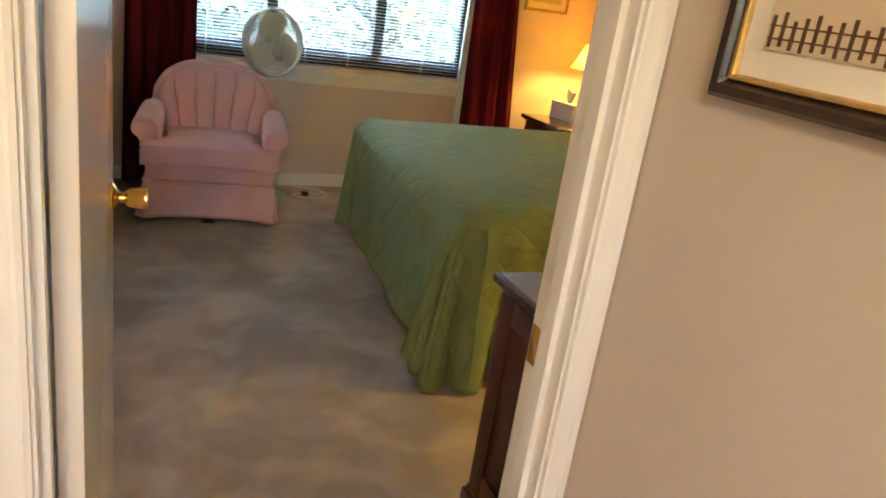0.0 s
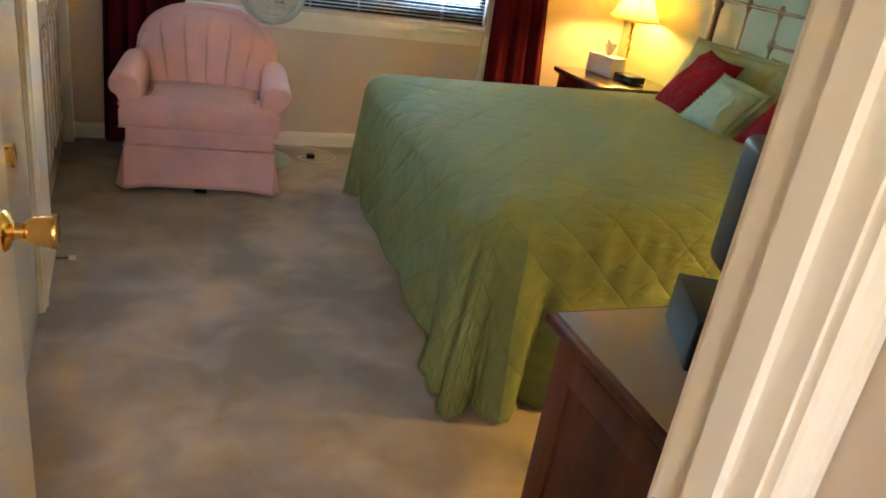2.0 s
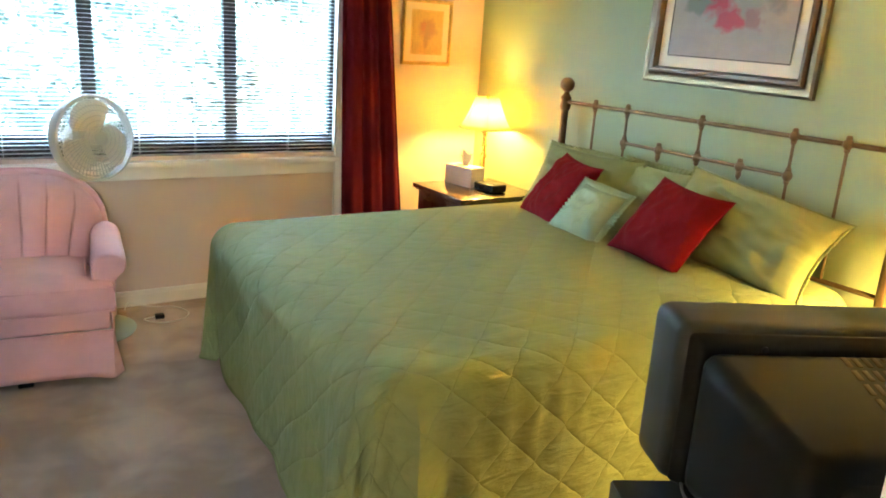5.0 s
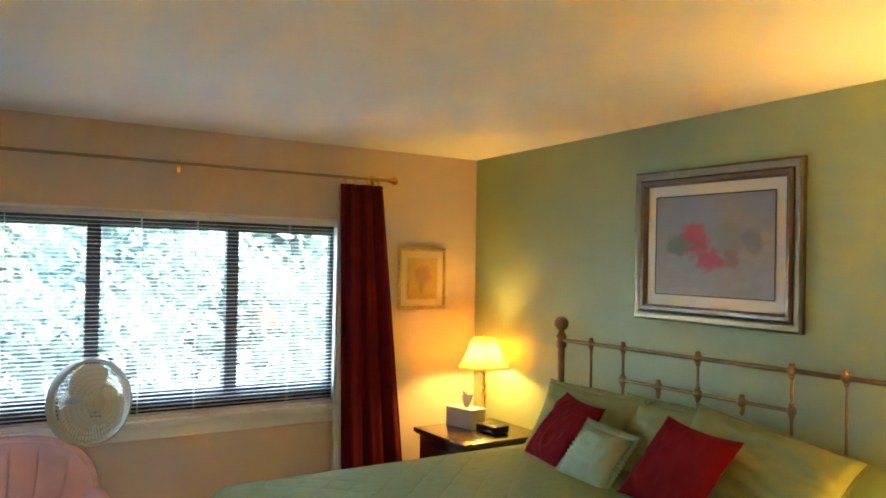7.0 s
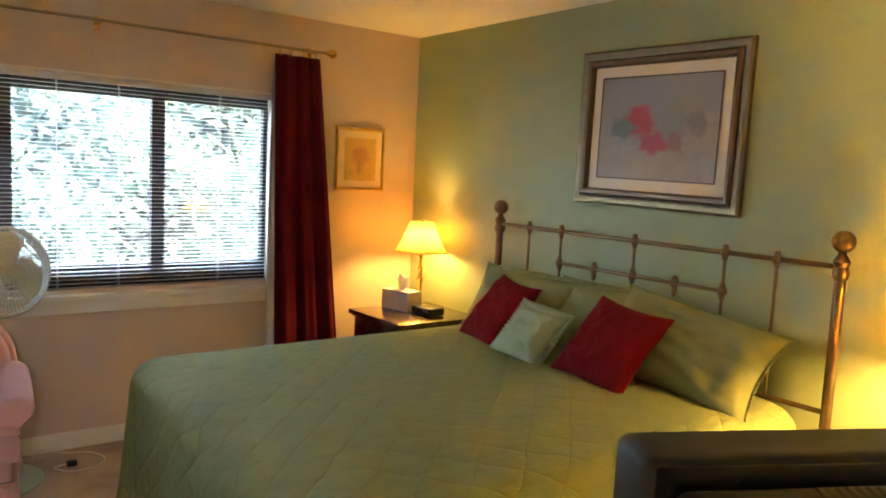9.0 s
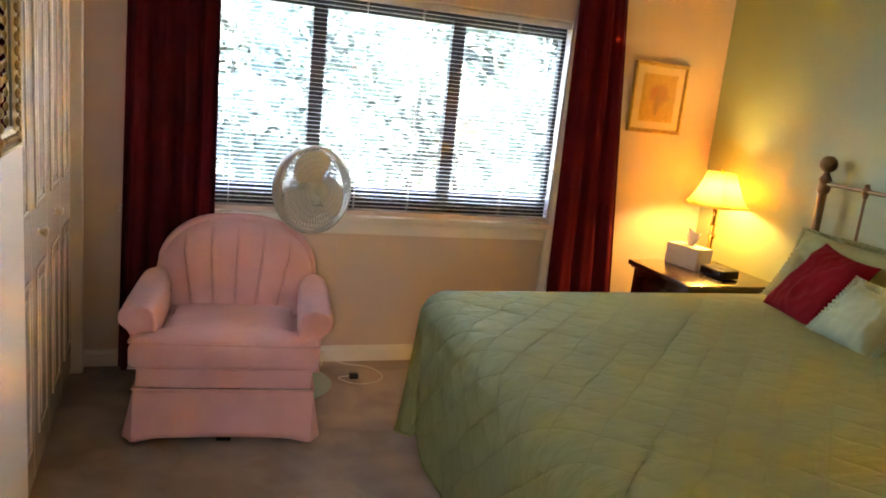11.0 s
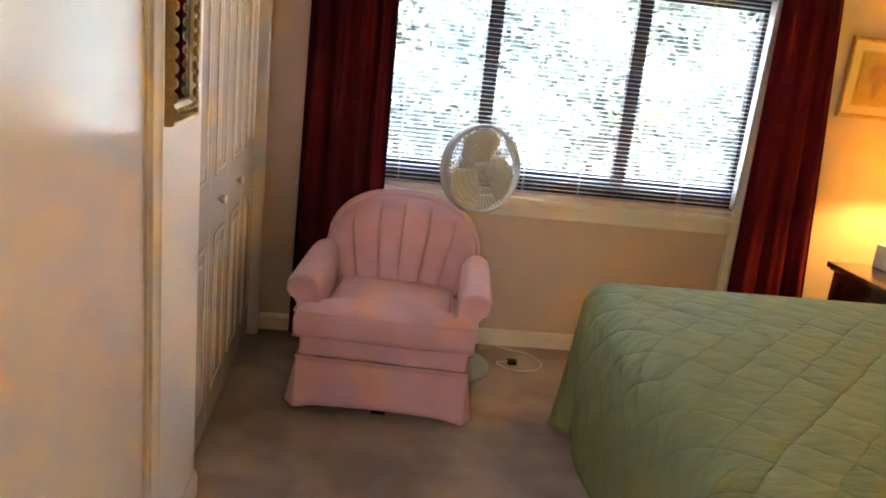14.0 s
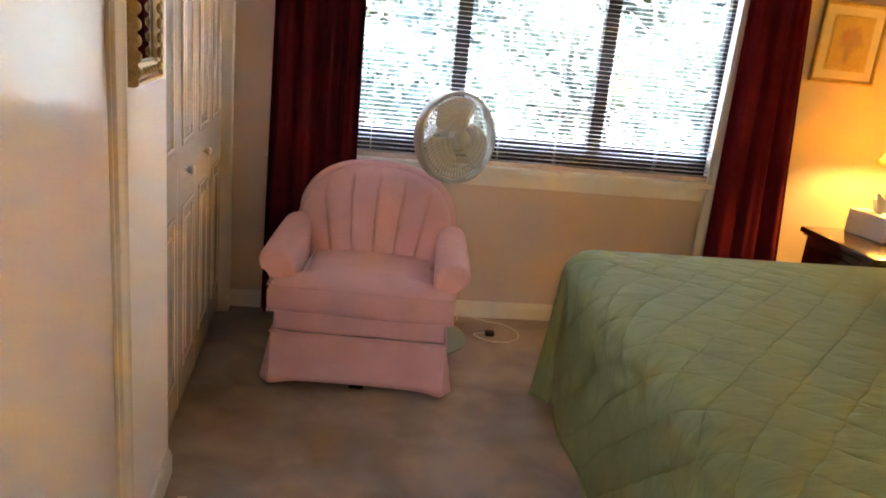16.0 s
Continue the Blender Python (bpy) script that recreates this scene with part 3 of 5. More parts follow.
stop = thing("door_stop", label="spring door stop with a white rubber tip", category="door stop")
part("spring", tube([(0.014, 0, 0), (0.06, 0, 0)], 0.005, 10), BRONZE, stop)
part("tip", tube([(0.06, 0, 0), (0.085, 0, 0)], 0.010, 12), WHITE_PLASTIC, stop, "white rubber tip")
stop.matrix_world = LEFT @ pose(0.012, 0.27, 0.055)

# window
w0, w1, z0, z1 = WIN
win = thing("window_1", label="three-light sliding window with dark aluminium frame", category="window", kind="structure")
bm = boxes([((w0, 0.075, z0), (w1, 0.125, z0 + 0.075)), ((w0, 0.075, z1 - 0.075), (w1, 0.125, z1)), ((w0, 0.075, z0 + 0.075), (w0 + 0.035, 0.125, z1 - 0.075)), ((w1 - 0.035, 0.075, z0 + 0.075), (w1, 0.125, z1 - 0.075))], 0.003)
part("window_frame", bm, ALUMINIUM, win, smooth=False)
MULLIONS = (-2.432, -1.683)
for x in MULLIONS:
    part("mullion", boxes([((x - 0.036, 0.07, z0 + 0.075), (x + 0.036, 0.12, z1 - 0.075))], 0.003), ALUMINIUM, win, smooth=False)
edges = (w0 + 0.035, MULLIONS[0] - 0.036, MULLIONS[0] + 0.036, MULLIONS[1] - 0.036, MULLIONS[1] + 0.036, w1 - 0.035)
for a, b in zip(edges[0::2], edges[1::2]):
    sash = boxes([((a, 0.088, z0 + 0.076), (b, 0.112, z0 + 0.115)), ((a, 0.088, z1 - 0.098), (b, 0.112, z1 - 0.076))], 0.002)
    part("sash_rail", sash, ALUMINIUM, win, smooth=False)
    pane = part("pane", boxes([((a, 0.098, z0 + 0.115), (b, 0.102, z1 - 0.098))]), CLEAR, win, "clear glass pane", smooth=False)
    pane.visible_shadow = False
sill = structure("window_sill", boxes([((w0 - 0.06, -0.055, z0 - 0.05), (w1 + 0.05, 0.075, z0 - 0.022)), ((w0 - 0.03, -0.02, z0 - 0.125), (w1 + 0.02, -0.001, z0 - 0.05)), ((w0 - 0.04, -0.03, z0 - 0.064), (w1 + 0.03, -0.018, z0 - 0.05))], 0.004), GLOSS_WHITE, "white painted wooden window sill and apron", "window sill")
structure("window_trim", boxes([((w0, 0.0, z0 - 0.022), (w0 + 0.012, 0.075, z1)), ((w1 - 0.012, 0.0, z0 - 0.022), (w1, 0.075, z1)), ((w0 + 0.012, 0.0, z1 - 0.012), (w1 - 0.012, 0.075, z1))], 0.001), GLOSS_WHITE, "white painted window reveal", "trim")

blind = thing("window_blind", label="grey metal mini-blind lowered with slats open", category="blind")
b0, b1 = w0 + 0.02, w1 - 0.016
part("head_rail", boxes([((b0, 0.012, z1 - 0.045), (b1, 0.05, z1 - 0.014))], 0.003), SLAT, blind, smooth=False)
part("bottom_rail", boxes([((b0, 0.02, z0 - 0.018), (b1, 0.046, z0 - 0.004))], 0.003), SLAT, blind, smooth=False)
slat = bmesh.new()
pr = [(-0.0125, -0.0006), (-0.005, 0.0010), (0.005, 0.0010), (0.0125, -0.0006)]
for a, b in zip(pr, pr[1:]):
    q = [slat.verts.new(c) for c in ((b0, a[0], a[1]), (b1, a[0], a[1]), (b1, b[0], b[1]), (b0, b[0], b[1]))]
    slat.faces.new(q)
    q2 = [slat.verts.new((c.co.x, c.co.y, c.co.z - 0.0006)) for c in q]
    slat.faces.new(q2[::-1])
first = part("slat", slat, SLAT, blind, smooth=False)
zs = z0 + 0.004
first.matrix_basis = pose(0, 0.033, zs, 1, 0, 0)
while zs < z1 - 0.06:
    zs += 0.0215
    o = new("slat", first.data)
    o.parent = blind
    o.matrix_basis = pose(0, 0.033, zs, 1, 0, 0)
for x in (-2.85, -2.2, -1.9, -1.35):
    part("ladder_cord", boxes([((x - 0.001, 0.0195, z0), (x + 0.001, 0.0205, z1 - 0.04)), ((x - 0.001, 0.0455, z0), (x + 0.001, 0.0465, z1 - 0.04))]), WHITE_PLASTIC, blind, "thin pale ladder cord", smooth=False)
part("tilt_wand", tube([(-1.30, 0.006, z1 - 0.05), (-1.30, 0.004, 1.1)], 0.003, 6), CLEAR, blind, "clear plastic wand")

# curtain rod and curtains
rod = thing("curtain_rod", label="slim brass curtain rod with round finials", category="curtain rod")
part("rod", tube([(-3.50, -0.10, 2.232), (-0.755, -0.10, 2.232)], 0.009, 12), ROD_PAINT, rod)
fin = moved(lathe([(0.009, 0), (0.014, 0.004), (0.009, 0.012), (0.02, 0.026), (0.029, 0.044), (0.026, 0.06), (0.012, 0.07), (0.004, 0.072)], 18), Matrix.Translation((-0.755, -0.10, 2.232)) @ pose(0, 0, 0, 0, 90, 0))
part("finial", fin, BRASS, rod)
for x in (-0.82, -2.02, -3.48):
    part("bracket", boxes([((x - 0.008, -0.095, 2.222), (x + 0.008, -0.001, 2.234)), ((x - 0.012, -0.012, 2.19), (x + 0.012, -0.001, 2.265))], 0.002), BRASS, rod)


def curtain(label, xt0, xt1, xb0, xb1, ztop, zbot, folds, seed, mat, y=-0.10, depth=0.035):
    rnd = random.Random(seed)
    ph = [rnd.uniform(0, 6.28) for _ in range(6)]

    def place(u, v):
        z = ztop + (zbot - ztop) * v
        x = (xt0 + (xt1 - xt0) * u) * (1 - v) + (xb0 + (xb1 - xb0) * u) * v
        ang = 2 * math.pi * folds * (u + 0.03 * math.sin(5 * u + ph[0]) + 0.012 * math.sin(3 * v + ph[1]))
        d = depth * (0.55 + 0.45 * v) * (math.sin(ang) + 0.35 * math.sin(2.3 * ang + ph[2] + v))
        return (x + 0.012 * math.sin(ang + 1.2) * v, y + d, z)

    ob = solid("curtain", grid_mesh(150, 30, place), mat, label, "curtain", group="curtains")
    thicken(ob, 0.003)
    return ob


curtain("burgundy floor-length curtain drawn beside the window", -3.32, -2.925, -3.36, -2.905, 2.192, 0.02, 4.5, 3, BURGUNDY_CURTAIN)
curtain("burgundy floor-length curtain drawn beside the window", -1.075, -0.785, -1.04, -0.57, 2.192, 0.02, 3.2, 8, BURGUNDY_CURTAIN, depth=0.022)
curtain("white curtain lining showing behind the burgundy curtain", -1.07, -0.91, -1.10, -0.86, 2.178, 0.02, 3, 5, LINING, y=-0.045, depth=0.012)

for x in (-3.29, -3.19, -3.08, -2.97, -1.05, -0.98, -0.90, -0.82):
    bm = tube([(0, 0.017 * math.cos(a), 0.017 * math.sin(a)) for a in [2 * math.pi * k / 16 for k in range(16)]], 0.0022, 6, True)
    add_box(bm, (-0.004, -0.002, -0.045), (0.004, 0.002, -0.016), 0.001)
    rg = solid("curtain_ring", bm, BRASS, "small brass clip ring on the curtain rod", "curtain ring", group="curtain rings")
    rg.matrix_world = pose(x, -0.10, 2.225)


# ---- bed ----
BED_FAR, BED_NEAR, BED_FOOT, BED_HEAD, BED_TOP = -0.93, -2.85, -2.15, -0.13, 0.715
bed = thing("bed", (-1.1, -1.95, 0), label="king-size bed with antique bronze metal headboard", category="bed")


def bed_part(name, bm, mat, label="", smooth=True):
    return part(name, moved(bm, Matrix.Translation((1.1, 1.95, 0))), mat, bed, label, smooth)


bed_part("mattress", boxes([((BED_FOOT + 0.14, BED_NEAR + 0.14, 0.34), (BED_HEAD, BED_FAR - 0.12, BED_TOP - 0.03))], 0.05, 4), PEACH)
bed_part("box_spring", boxes([((BED_FOOT + 0.24, BED_NEAR + 0.2, 0.14), (BED_HEAD, BED_FAR - 0.14, 0.335))], 0.02), PEACH)
bed_part("bed_skirt", grid_mesh(120, 6, lambda u, v: ((BED_FOOT + 0.5 + 1.37 * u), BED_NEAR + 0.06 + 0.006 * math.sin(160 * u) * (1 - v), 0.012 + 0.3 * v)), PEACH, "peach pleated bed skirt")
for x, y in ((-1.9, -1.1), (-1.9, -2.7), (-0.3, -1.1), (-0.3, -2.7)):
    bed_part("leg", boxes([((x - 0.02, y - 0.02, 0), (x + 0.02, y + 0.02, 0.14))], 0.003), BRONZE)
HX, PY0, PY1, RAIL, RAIL2 = -0.09, -1.014, -2.93, 1.277, 1.111
for y in (PY0, PY1):
    prof = [(0.024, 0), (0.024, 0.03), (0.020, 0.05), (0.020, RAIL - 0.05), (0.029, RAIL - 0.04), (0.031, RAIL - 0.02), (0.024, RAIL), (0.031, RAIL + 0.02), (0.026, RAIL + 0.03), (0.016, RAIL + 0.045), (0.014, RAIL + 0.055)]
    ball = [(0.042 * math.sin(a), RAIL + 0.095 - 0.042 * math.cos(a)) for a in [0.4 + k * 0.27 for k in range(10)]]
    bed_part("post", moved(lathe(prof + ball, 24), Matrix.Translation((HX, y, 0))), BRONZE, "round bronze post with ball finial")
bed_part("rail", tube([(HX, PY0, RAIL), (HX, PY1, RAIL)], 0.0105, 12), BRONZE)
bed_part("rail", tube([(HX, -1.50, RAIL2), (HX, -2.452, RAIL2)], 0.009, 12), BRONZE)
bed_part("rail", tube([(HX, PY0, 0.72), (HX, PY1, 0.72)], 0.0105, 12), BRONZE)


def collar(y, z, s=1.0):
    prof = [(0.008, -0.034), (0.013, -0.026), (0.011, -0.02), (0.019, -0.010), (0.021, 0), (0.019, 0.010), (0.011, 0.02), (0.013, 0.026), (0.008, 0.034)]
    return moved(lathe([(r * s, h * s) for r, h in prof], 14), Matrix.Translation((HX, y, z)))


for y, low in ((-1.26, 0.72), (-1.50, 0.72), (-1.977, 0.72), (-2.452, 0.72), (-2.682, 0.72)):
    bed_part("spindle", tube([(HX, y, low), (HX, y, RAIL)], 0.007, 10), BRONZE)
    bed_part("collar", collar(y, RAIL), BRONZE)
for y in (-1.50, -1.739, -1.977, -2.215, -2.452):
    bed_part("collar", collar(y, RAIL2, 1.05), BRONZE)
for y in (-1.739, -2.215):
    bed_part("drop", moved(lathe([(0.003, -0.05), (0.010, -0.04), (0.014, -0.026), (0.008, -0.012), (0.008, 0)], 12), Matrix.Translation((HX, y, RAIL2 - 0.01))), BRONZE)

# bedspread: one cloth folded over the edges of the mattress
DROP = BED_TOP - 0.02
LEN, HALF, MID = BED_HEAD - BED_FOOT, (BED_FAR - BED_NEAR) / 2, (BED_FAR + BED_NEAR) / 2
ROUND = 0.12


def over_edge(d):
    """How far out and how far down the cloth lies, d metres past the start of the rounded edge."""
    arc = ROUND * math.pi / 2
    if d < arc:
        a = d / ROUND
        return ROUND * math.sin(a), ROUND * (1 - math.cos(a))
    return ROUND + 0.02 * (d - arc), ROUND + (d - arc) * 0.998


REACH = ROUND * math.pi / 2 + DROP - ROUND


CORNER_FOLDS = ((-0.20, 0.05, 0.03), (-0.12, 0.035, -0.06), (-0.01, 0.075, 0.055), (0.13, 0.04, -0.035), (0.27, 0.085, 0.062), (0.42, 0.04, -0.02), (0.56, 0.09, 0.055), (0.74, 0.05, -0.012))


def corner_folds(s):
    """How far the gathered cloth stands out, s metres round the near corner of the foot."""
    return sum(size * math.exp(-((s - at) / width) ** 2) for at, width, size in CORNER_FOLDS)


def spread(u, v):
    a = (LEN - ROUND + REACH) * u                       # from the head towards the foot
    b = (2 * (HALF - ROUND) + 2 * REACH) * (v - 0.5)    # across, far side positive
    da, db = max(0.0, a - (LEN - ROUND)), max(0.0, abs(b) - (HALF - ROUND))
    sb = 1 if b > 0 else -1
    cx, cy = BED_HEAD - min(a, LEN - ROUND), MID + sb * min(abs(b), HALF - ROUND)
    d = max(da, db)
    out, down = over_edge(d)
    t = min(1.0, d / REACH)
    x, y, z = cx, cy, BED_TOP - down
    soft = noise.noise(Vector((a * 3.1, b * 3.1, 0.3)))
    if da > 0 and db > 0:
        ang = math.atan2(db, da)
        k = ang / (math.pi / 2)
        ease = min(k, 1 - k) * 2
        if sb < 0:
            lobes = corner_folds(0.5 * (1 - k))
        else:
            lobes = (0.11 + 0.03 * math.sin(k * 11)) * math.sin(math.pi * k)
        r = max(0.02, out + lobes * 1.1 * t ** 1.25)
        x -= r * math.cos(ang)
        y += sb * r * math.sin(ang)
        z += 0.012 * math.sin(ang * 12) * ease * t
    elif da > 0:
        w = math.sin(b * 11 + 1.6 * math.sin(b * 3)) * 0.008 + 0.022 * soft
        x -= out + w * t + corner_folds(0.5 + b + HALF - ROUND) * 1.1 * t ** 1.25
    elif db > 0:
        w = math.sin(a * 15 + 1.5 * math.sin(a * 2.2)) * 0.010 + 0.02 * soft
        gather = max(0.0, 1 - (LEN - ROUND - a) / 0.7) * math.sin(min(1.0, t * 1.8) * math.pi) * 0.012 * math.sin(a * 58 + 2 * math.sin(a * 9))
        y += sb * (out + w * t + gather + (corner_folds(a - (LEN - ROUND)) * 1.1 * t ** 1.25 if sb < 0 else 0))
    else:
        edge = min((LEN - ROUND - a), HALF - ROUND - abs(b))
        z += 0.016 * min(1, edge / 0.3) + 0.006 * soft + 0.003 * noise.noise(Vector((a * 11, b * 11, 2)))
    if d > 0:
        to_near = math.hypot(LEN - ROUND + 0.2 - a, HALF + b) if b < 0 else 9.0
        hem = 0.085 - 0.068 * math.exp(-(to_near / 0.5) ** 4) + 0.008 * math.sin(a * 6 + b * 5)
        if sb > 0 and db > 0:
            hem = 0.06
        if sb < 0 and db > 0:
            hem = 0.018 + 0.05 * min(1.0, max(0.0, LEN - ROUND - 0.25 - a) / 0.6)
        z = BED_TOP - (BED_TOP - z) * (BED_TOP - hem) / (BED_TOP - 0.02)
        z = max(z, 0.012)
    x += 0.055 * (a / LEN) * max(-1.2, min(1.2, b / HALF))   # the spread lies a little askew
    return (x, y, z)


quilt = solid("bedspread", grid_mesh(150, 190, spread, lambda u, v: ((LEN - ROUND + REACH) * u, (2 * (HALF - ROUND) + 2 * REACH) * v)), QUILT, "sage green diamond-quilted bedspread hanging to the floor", "bedspread")
thicken(quilt, 0.008, -1)
edge_line = [spread(k / 60, 0) for k in range(60)] + [spread(1, k / 190) for k in range(190)] + [spread(1 - k / 60, 1) for k in range(61)]
part("hem", tube(edge_line, 0.005, 6), QUILT, quilt, "bound hem")


def cushion(name, at, size, thick, rot, mat, label, ruffle=0.0, seed=1, category="pillow", slump=0.0, crumple=0.0):
    """A stuffed cushion: drawn-in sides, pointed corners, a seam round the edge, creases at the corners. Stands in its x-z plane."""
    rnd = random.Random(seed)
    off = rnd.uniform(0, 50)
    w, h = size[0] / 2, size[1] / 2
    n = 40
    bm = bmesh.new()
    uvl = bm.loops.layers.uv.new("UVMap")
    sheets = []
    for side in (1, -1):
        rows = []
        for i in range(n + 1):
            row = []
            for j in range(n + 1):
                p, q = 2 * i / n - 1, 2 * j / n - 1
                pull = 0.10
                x = p * w * (1 - pull * (1 - q * q) * abs(p) ** 3)
                z = q * h * (1 - pull * (1 - p * p) * abs(q) ** 3)
                f = max(0.0, (1 - p ** 4) * (1 - q ** 4)) ** 0.55 * (1 - 0.25 * (p * p + q * q) / 2)
                wr = noise.noise(Vector((p * 2.5 + off, q * 2.5, side))) * 0.17 + noise.noise(Vector((p * 6 + off, q * 4, side * 3))) * 0.16
                wr += crumple * (0.6 * noise.ridged_multi_fractal(Vector((p * 1.6 + off, q * 3.1 + 0.8 * p, side * 2)), 0.9, 2.0, 3, 1.0, 2.0) - 0.6)
                y = side * thick / 2 * f * (1 + wr)
                z -= slump * (0.5 + 0.5 * p) ** 2 * (0.5 + 0.5 * q)
                row.append((x, y, z))
            rows.append(row)
        sheets.append(rows)
    vmap = {}

    def vert(side, i, j):
        rim = i in (0, n) or j in (0, n)
        key = (0 if rim else side, i, j)
        if key not in vmap:
            vmap[key] = bm.verts.new(sheets[side][i][j])
        return vmap[key]

    for side in (0, 1):
        for i in range(n):
            for j in range(n):
                f = bm.faces.new([vert(side, a, b) for a, b in ((i, j), (i + 1, j), (i + 1, j + 1), (i, j + 1))])
                for loop, (a, b) in zip(f.loops, ((i, j), (i + 1, j), (i + 1, j + 1), (i, j + 1))):
                    loop[uvl].uv = (a / n * size[0], b / n * size[1])
    ob = solid(name, bm, mat, label, category, group="pillows on the bed")
    ob.matrix_world = Matrix.Translation(at) @ Euler([radians(r) for r in rot]).to_matrix().to_4x4()
    rim = [sheets[0][i][0] for i in range(n)] + [sheets[0][n][j] for j in range(n)] + [sheets[0][n - i][n] for i in range(n)] + [sheets[0][0][n - j] for j in range(n)]
    if ruffle:
        m = len(rim) * 6

        def frill(u, v):
            s = u * len(rim)
            k = int(s) % len(rim)
            a, b = Vector(rim[k]), Vector(rim[(k + 1) % len(rim)])
            p = a.lerp(b, s - int(s))
            o = Vector((p.x, 0, p.z)).normalized()
            return p + o * (ruffle * v) + Vector((0, math.sin(u * 2 * math.pi * 80 + 3 * math.sin(u * 40)) * ruffle * 0.16 * v, 0))
        fr = part("ruffle", grid_mesh(m, 2, frill), mat, ob, "gathered ruffle")
        thicken(fr, 0.002)
    else:
        part("piping", tube(rim, 0.004, 6, True), mat, ob)
    return ob


# pillows: shams lean on the headboard, throw cushions in front of them
cushion("pillow_sham", (-0.25, -1.378, 0.877), (0.70, 0.38), 0.17, (-28, 0, -90), SHAM, "sage green quilted pillow sham against the headboard", 0.03, 2, crumple=0.22)
cushion("pillow_sham", (-0.29, -2.414, 0.875), (0.80, 0.43), 0.20, (-36, 4, -92), SHAM, "sage green quilted pillow sham slumped against the headboard", 0.014, 4, slump=0.035, crumple=0.2)
cushion("pillow_sham", (-0.21, -1.845, 0.862), (0.52, 0.40), 0.14, (-26, 0, -90), SHAM, "sage green pillow between the shams", 0.03, 6, crumple=0.2)
cushion("throw_cushion", (-0.42, -1.411, 0.857), (0.40, 0.40), 0.13, (-38, 3, -104), BURGUNDY, "burgundy square throw cushion", 0, 11, "cushion")
cushion("throw_cushion", (-0.53, -1.76, 0.823), (0.30, 0.28), 0.12, (-40, 4, -92), MINT, "small pale green ruffled throw cushion", 0.038, 13, "cushion")
cushion("throw_cushion", (-0.50, -2.215, 0.872), (0.42, 0.40), 0.13, (-40, 4, -96), BURGUNDY, "burgundy square throw cushion", 0, 17, "cushion")


# ---- nightstands, lamps and what stands on them ----
def nightstand(at, size, label):
    x0, y0 = at
    dx, dy, h = size
    ns = thing("nightstand", (x0, y0, 0), label=label, category="nightstand", group="nightstands")
    part("body", boxes([((0.02, 0.02, 0.07), (dx, dy - 0.02, h - 0.03))], 0.004), DARK_WOOD, ns)
    part("top", boxes([((-0.015, 0, h - 0.03), (dx, dy, h)), ((0.0, 0.012, h - 0.042), (dx, dy - 0.012, h - 0.03))], 0.005, 3), DARK_WOOD, ns, "polished dark wooden top")
    part("plinth", boxes([((0.03, 0.03, 0), (dx, dy - 0.03, 0.07))], 0.003), DARK_WOOD, ns)
    for k in range(2):
        zz = 0.10 + k * (h - 0.16) / 2
        drawer = part("drawer", boxes([((0.006, 0.045, zz), (0.022, dy - 0.045, zz + (h - 0.16) / 2 - 0.02))], 0.004), DARK_WOOD, ns)
        zc = zz + (h - 0.16) / 4 - 0.01
        pull = tube([(0.006, dy / 2 - 0.045, zc), (-0.018, dy / 2 - 0.04, zc), (-0.02, dy / 2, zc - 0.012), (-0.018, dy / 2 + 0.04, zc), (0.006, dy / 2 + 0.045, zc)], 0.0035, 8)
        part("drawer_pull", pull, BRASS, drawer, "brass bail pull")
    return ns


nightstand((-0.61, -0.82), (0.59, 0.57, 0.69), "dark polished wooden nightstand beside the bed")
nightstand((-0.52, -3.80), (0.50, 0.66, 0.652), "dark polished wooden nightstand beside the bed")


def table_lamp(x, y, z, label):
    lamp = thing("table_lamp", (x, y, z), label=label, category="lamp", group="bedside lamps")
    stem = [(0.062, 0), (0.064, 0.008), (0.055, 0.016), (0.03, 0.024), (0.016, 0.034), (0.013, 0.05), (0.019, 0.06), (0.014, 0.072), (0.0125, 0.17), (0.019, 0.182), (0.021, 0.195), (0.014, 0.21), (0.011, 0.25), (0.018, 0.262), (0.012, 0.28), (0.010, 0.33), (0.016, 0.34), (0.016, 0.375)]
    part("stem", lathe(stem, 24), BRASS, lamp, "turned brass stem")
    sh = lathe([(0.162, 0.385), (0.142, 0.41), (0.118, 0.46), (0.095, 0.52), (0.070, 0.59)], 48, close=False)
    for i, v in enumerate(sh.verts):
        k = 0.94 / math.cos((math.atan2(v.co.y, v.co.x) % (math.pi / 3)) - math.pi / 6)
        v.co.x, v.co.y = v.co.x * k, v.co.y * k
    thicken(part("shade", sh, SHADE, lamp, "cream bell lampshade, lit"), 0.0015)
    part("shade_trim", tube([(0.152 / math.cos((a % (math.pi / 3)) - math.pi / 6) * math.cos(a), 0.152 / math.cos((a % (math.pi / 3)) - math.pi / 6) * math.sin(a), 0.386) for a in [2 * math.pi * k / 48 for k in range(48)]], 0.003, 6, True), SHADE, lamp)
    part("harp", tube([(0.016, 0, 0.35), (0.045, 0, 0.42), (0.045, 0, 0.52), (0, 0, 0.585), (-0.045, 0, 0.52), (-0.045, 0, 0.42), (-0.016, 0, 0.35)], 0.002, 6), BRASS, lamp)
    part("finial", lathe([(0.004, 0.58), (0.008, 0.592), (0.010, 0.602), (0.004, 0.615)], 12), BRASS, lamp)
    lamp.scale = (1.06, 1.06, 0.925)
    return lamp


table_lamp(-0.18, -0.375, 0.69, "brass candlestick lamp with cream shade, lit")
table_lamp(-0.24, -3.45, 0.652, "brass candlestick lamp with cream shade, lit")

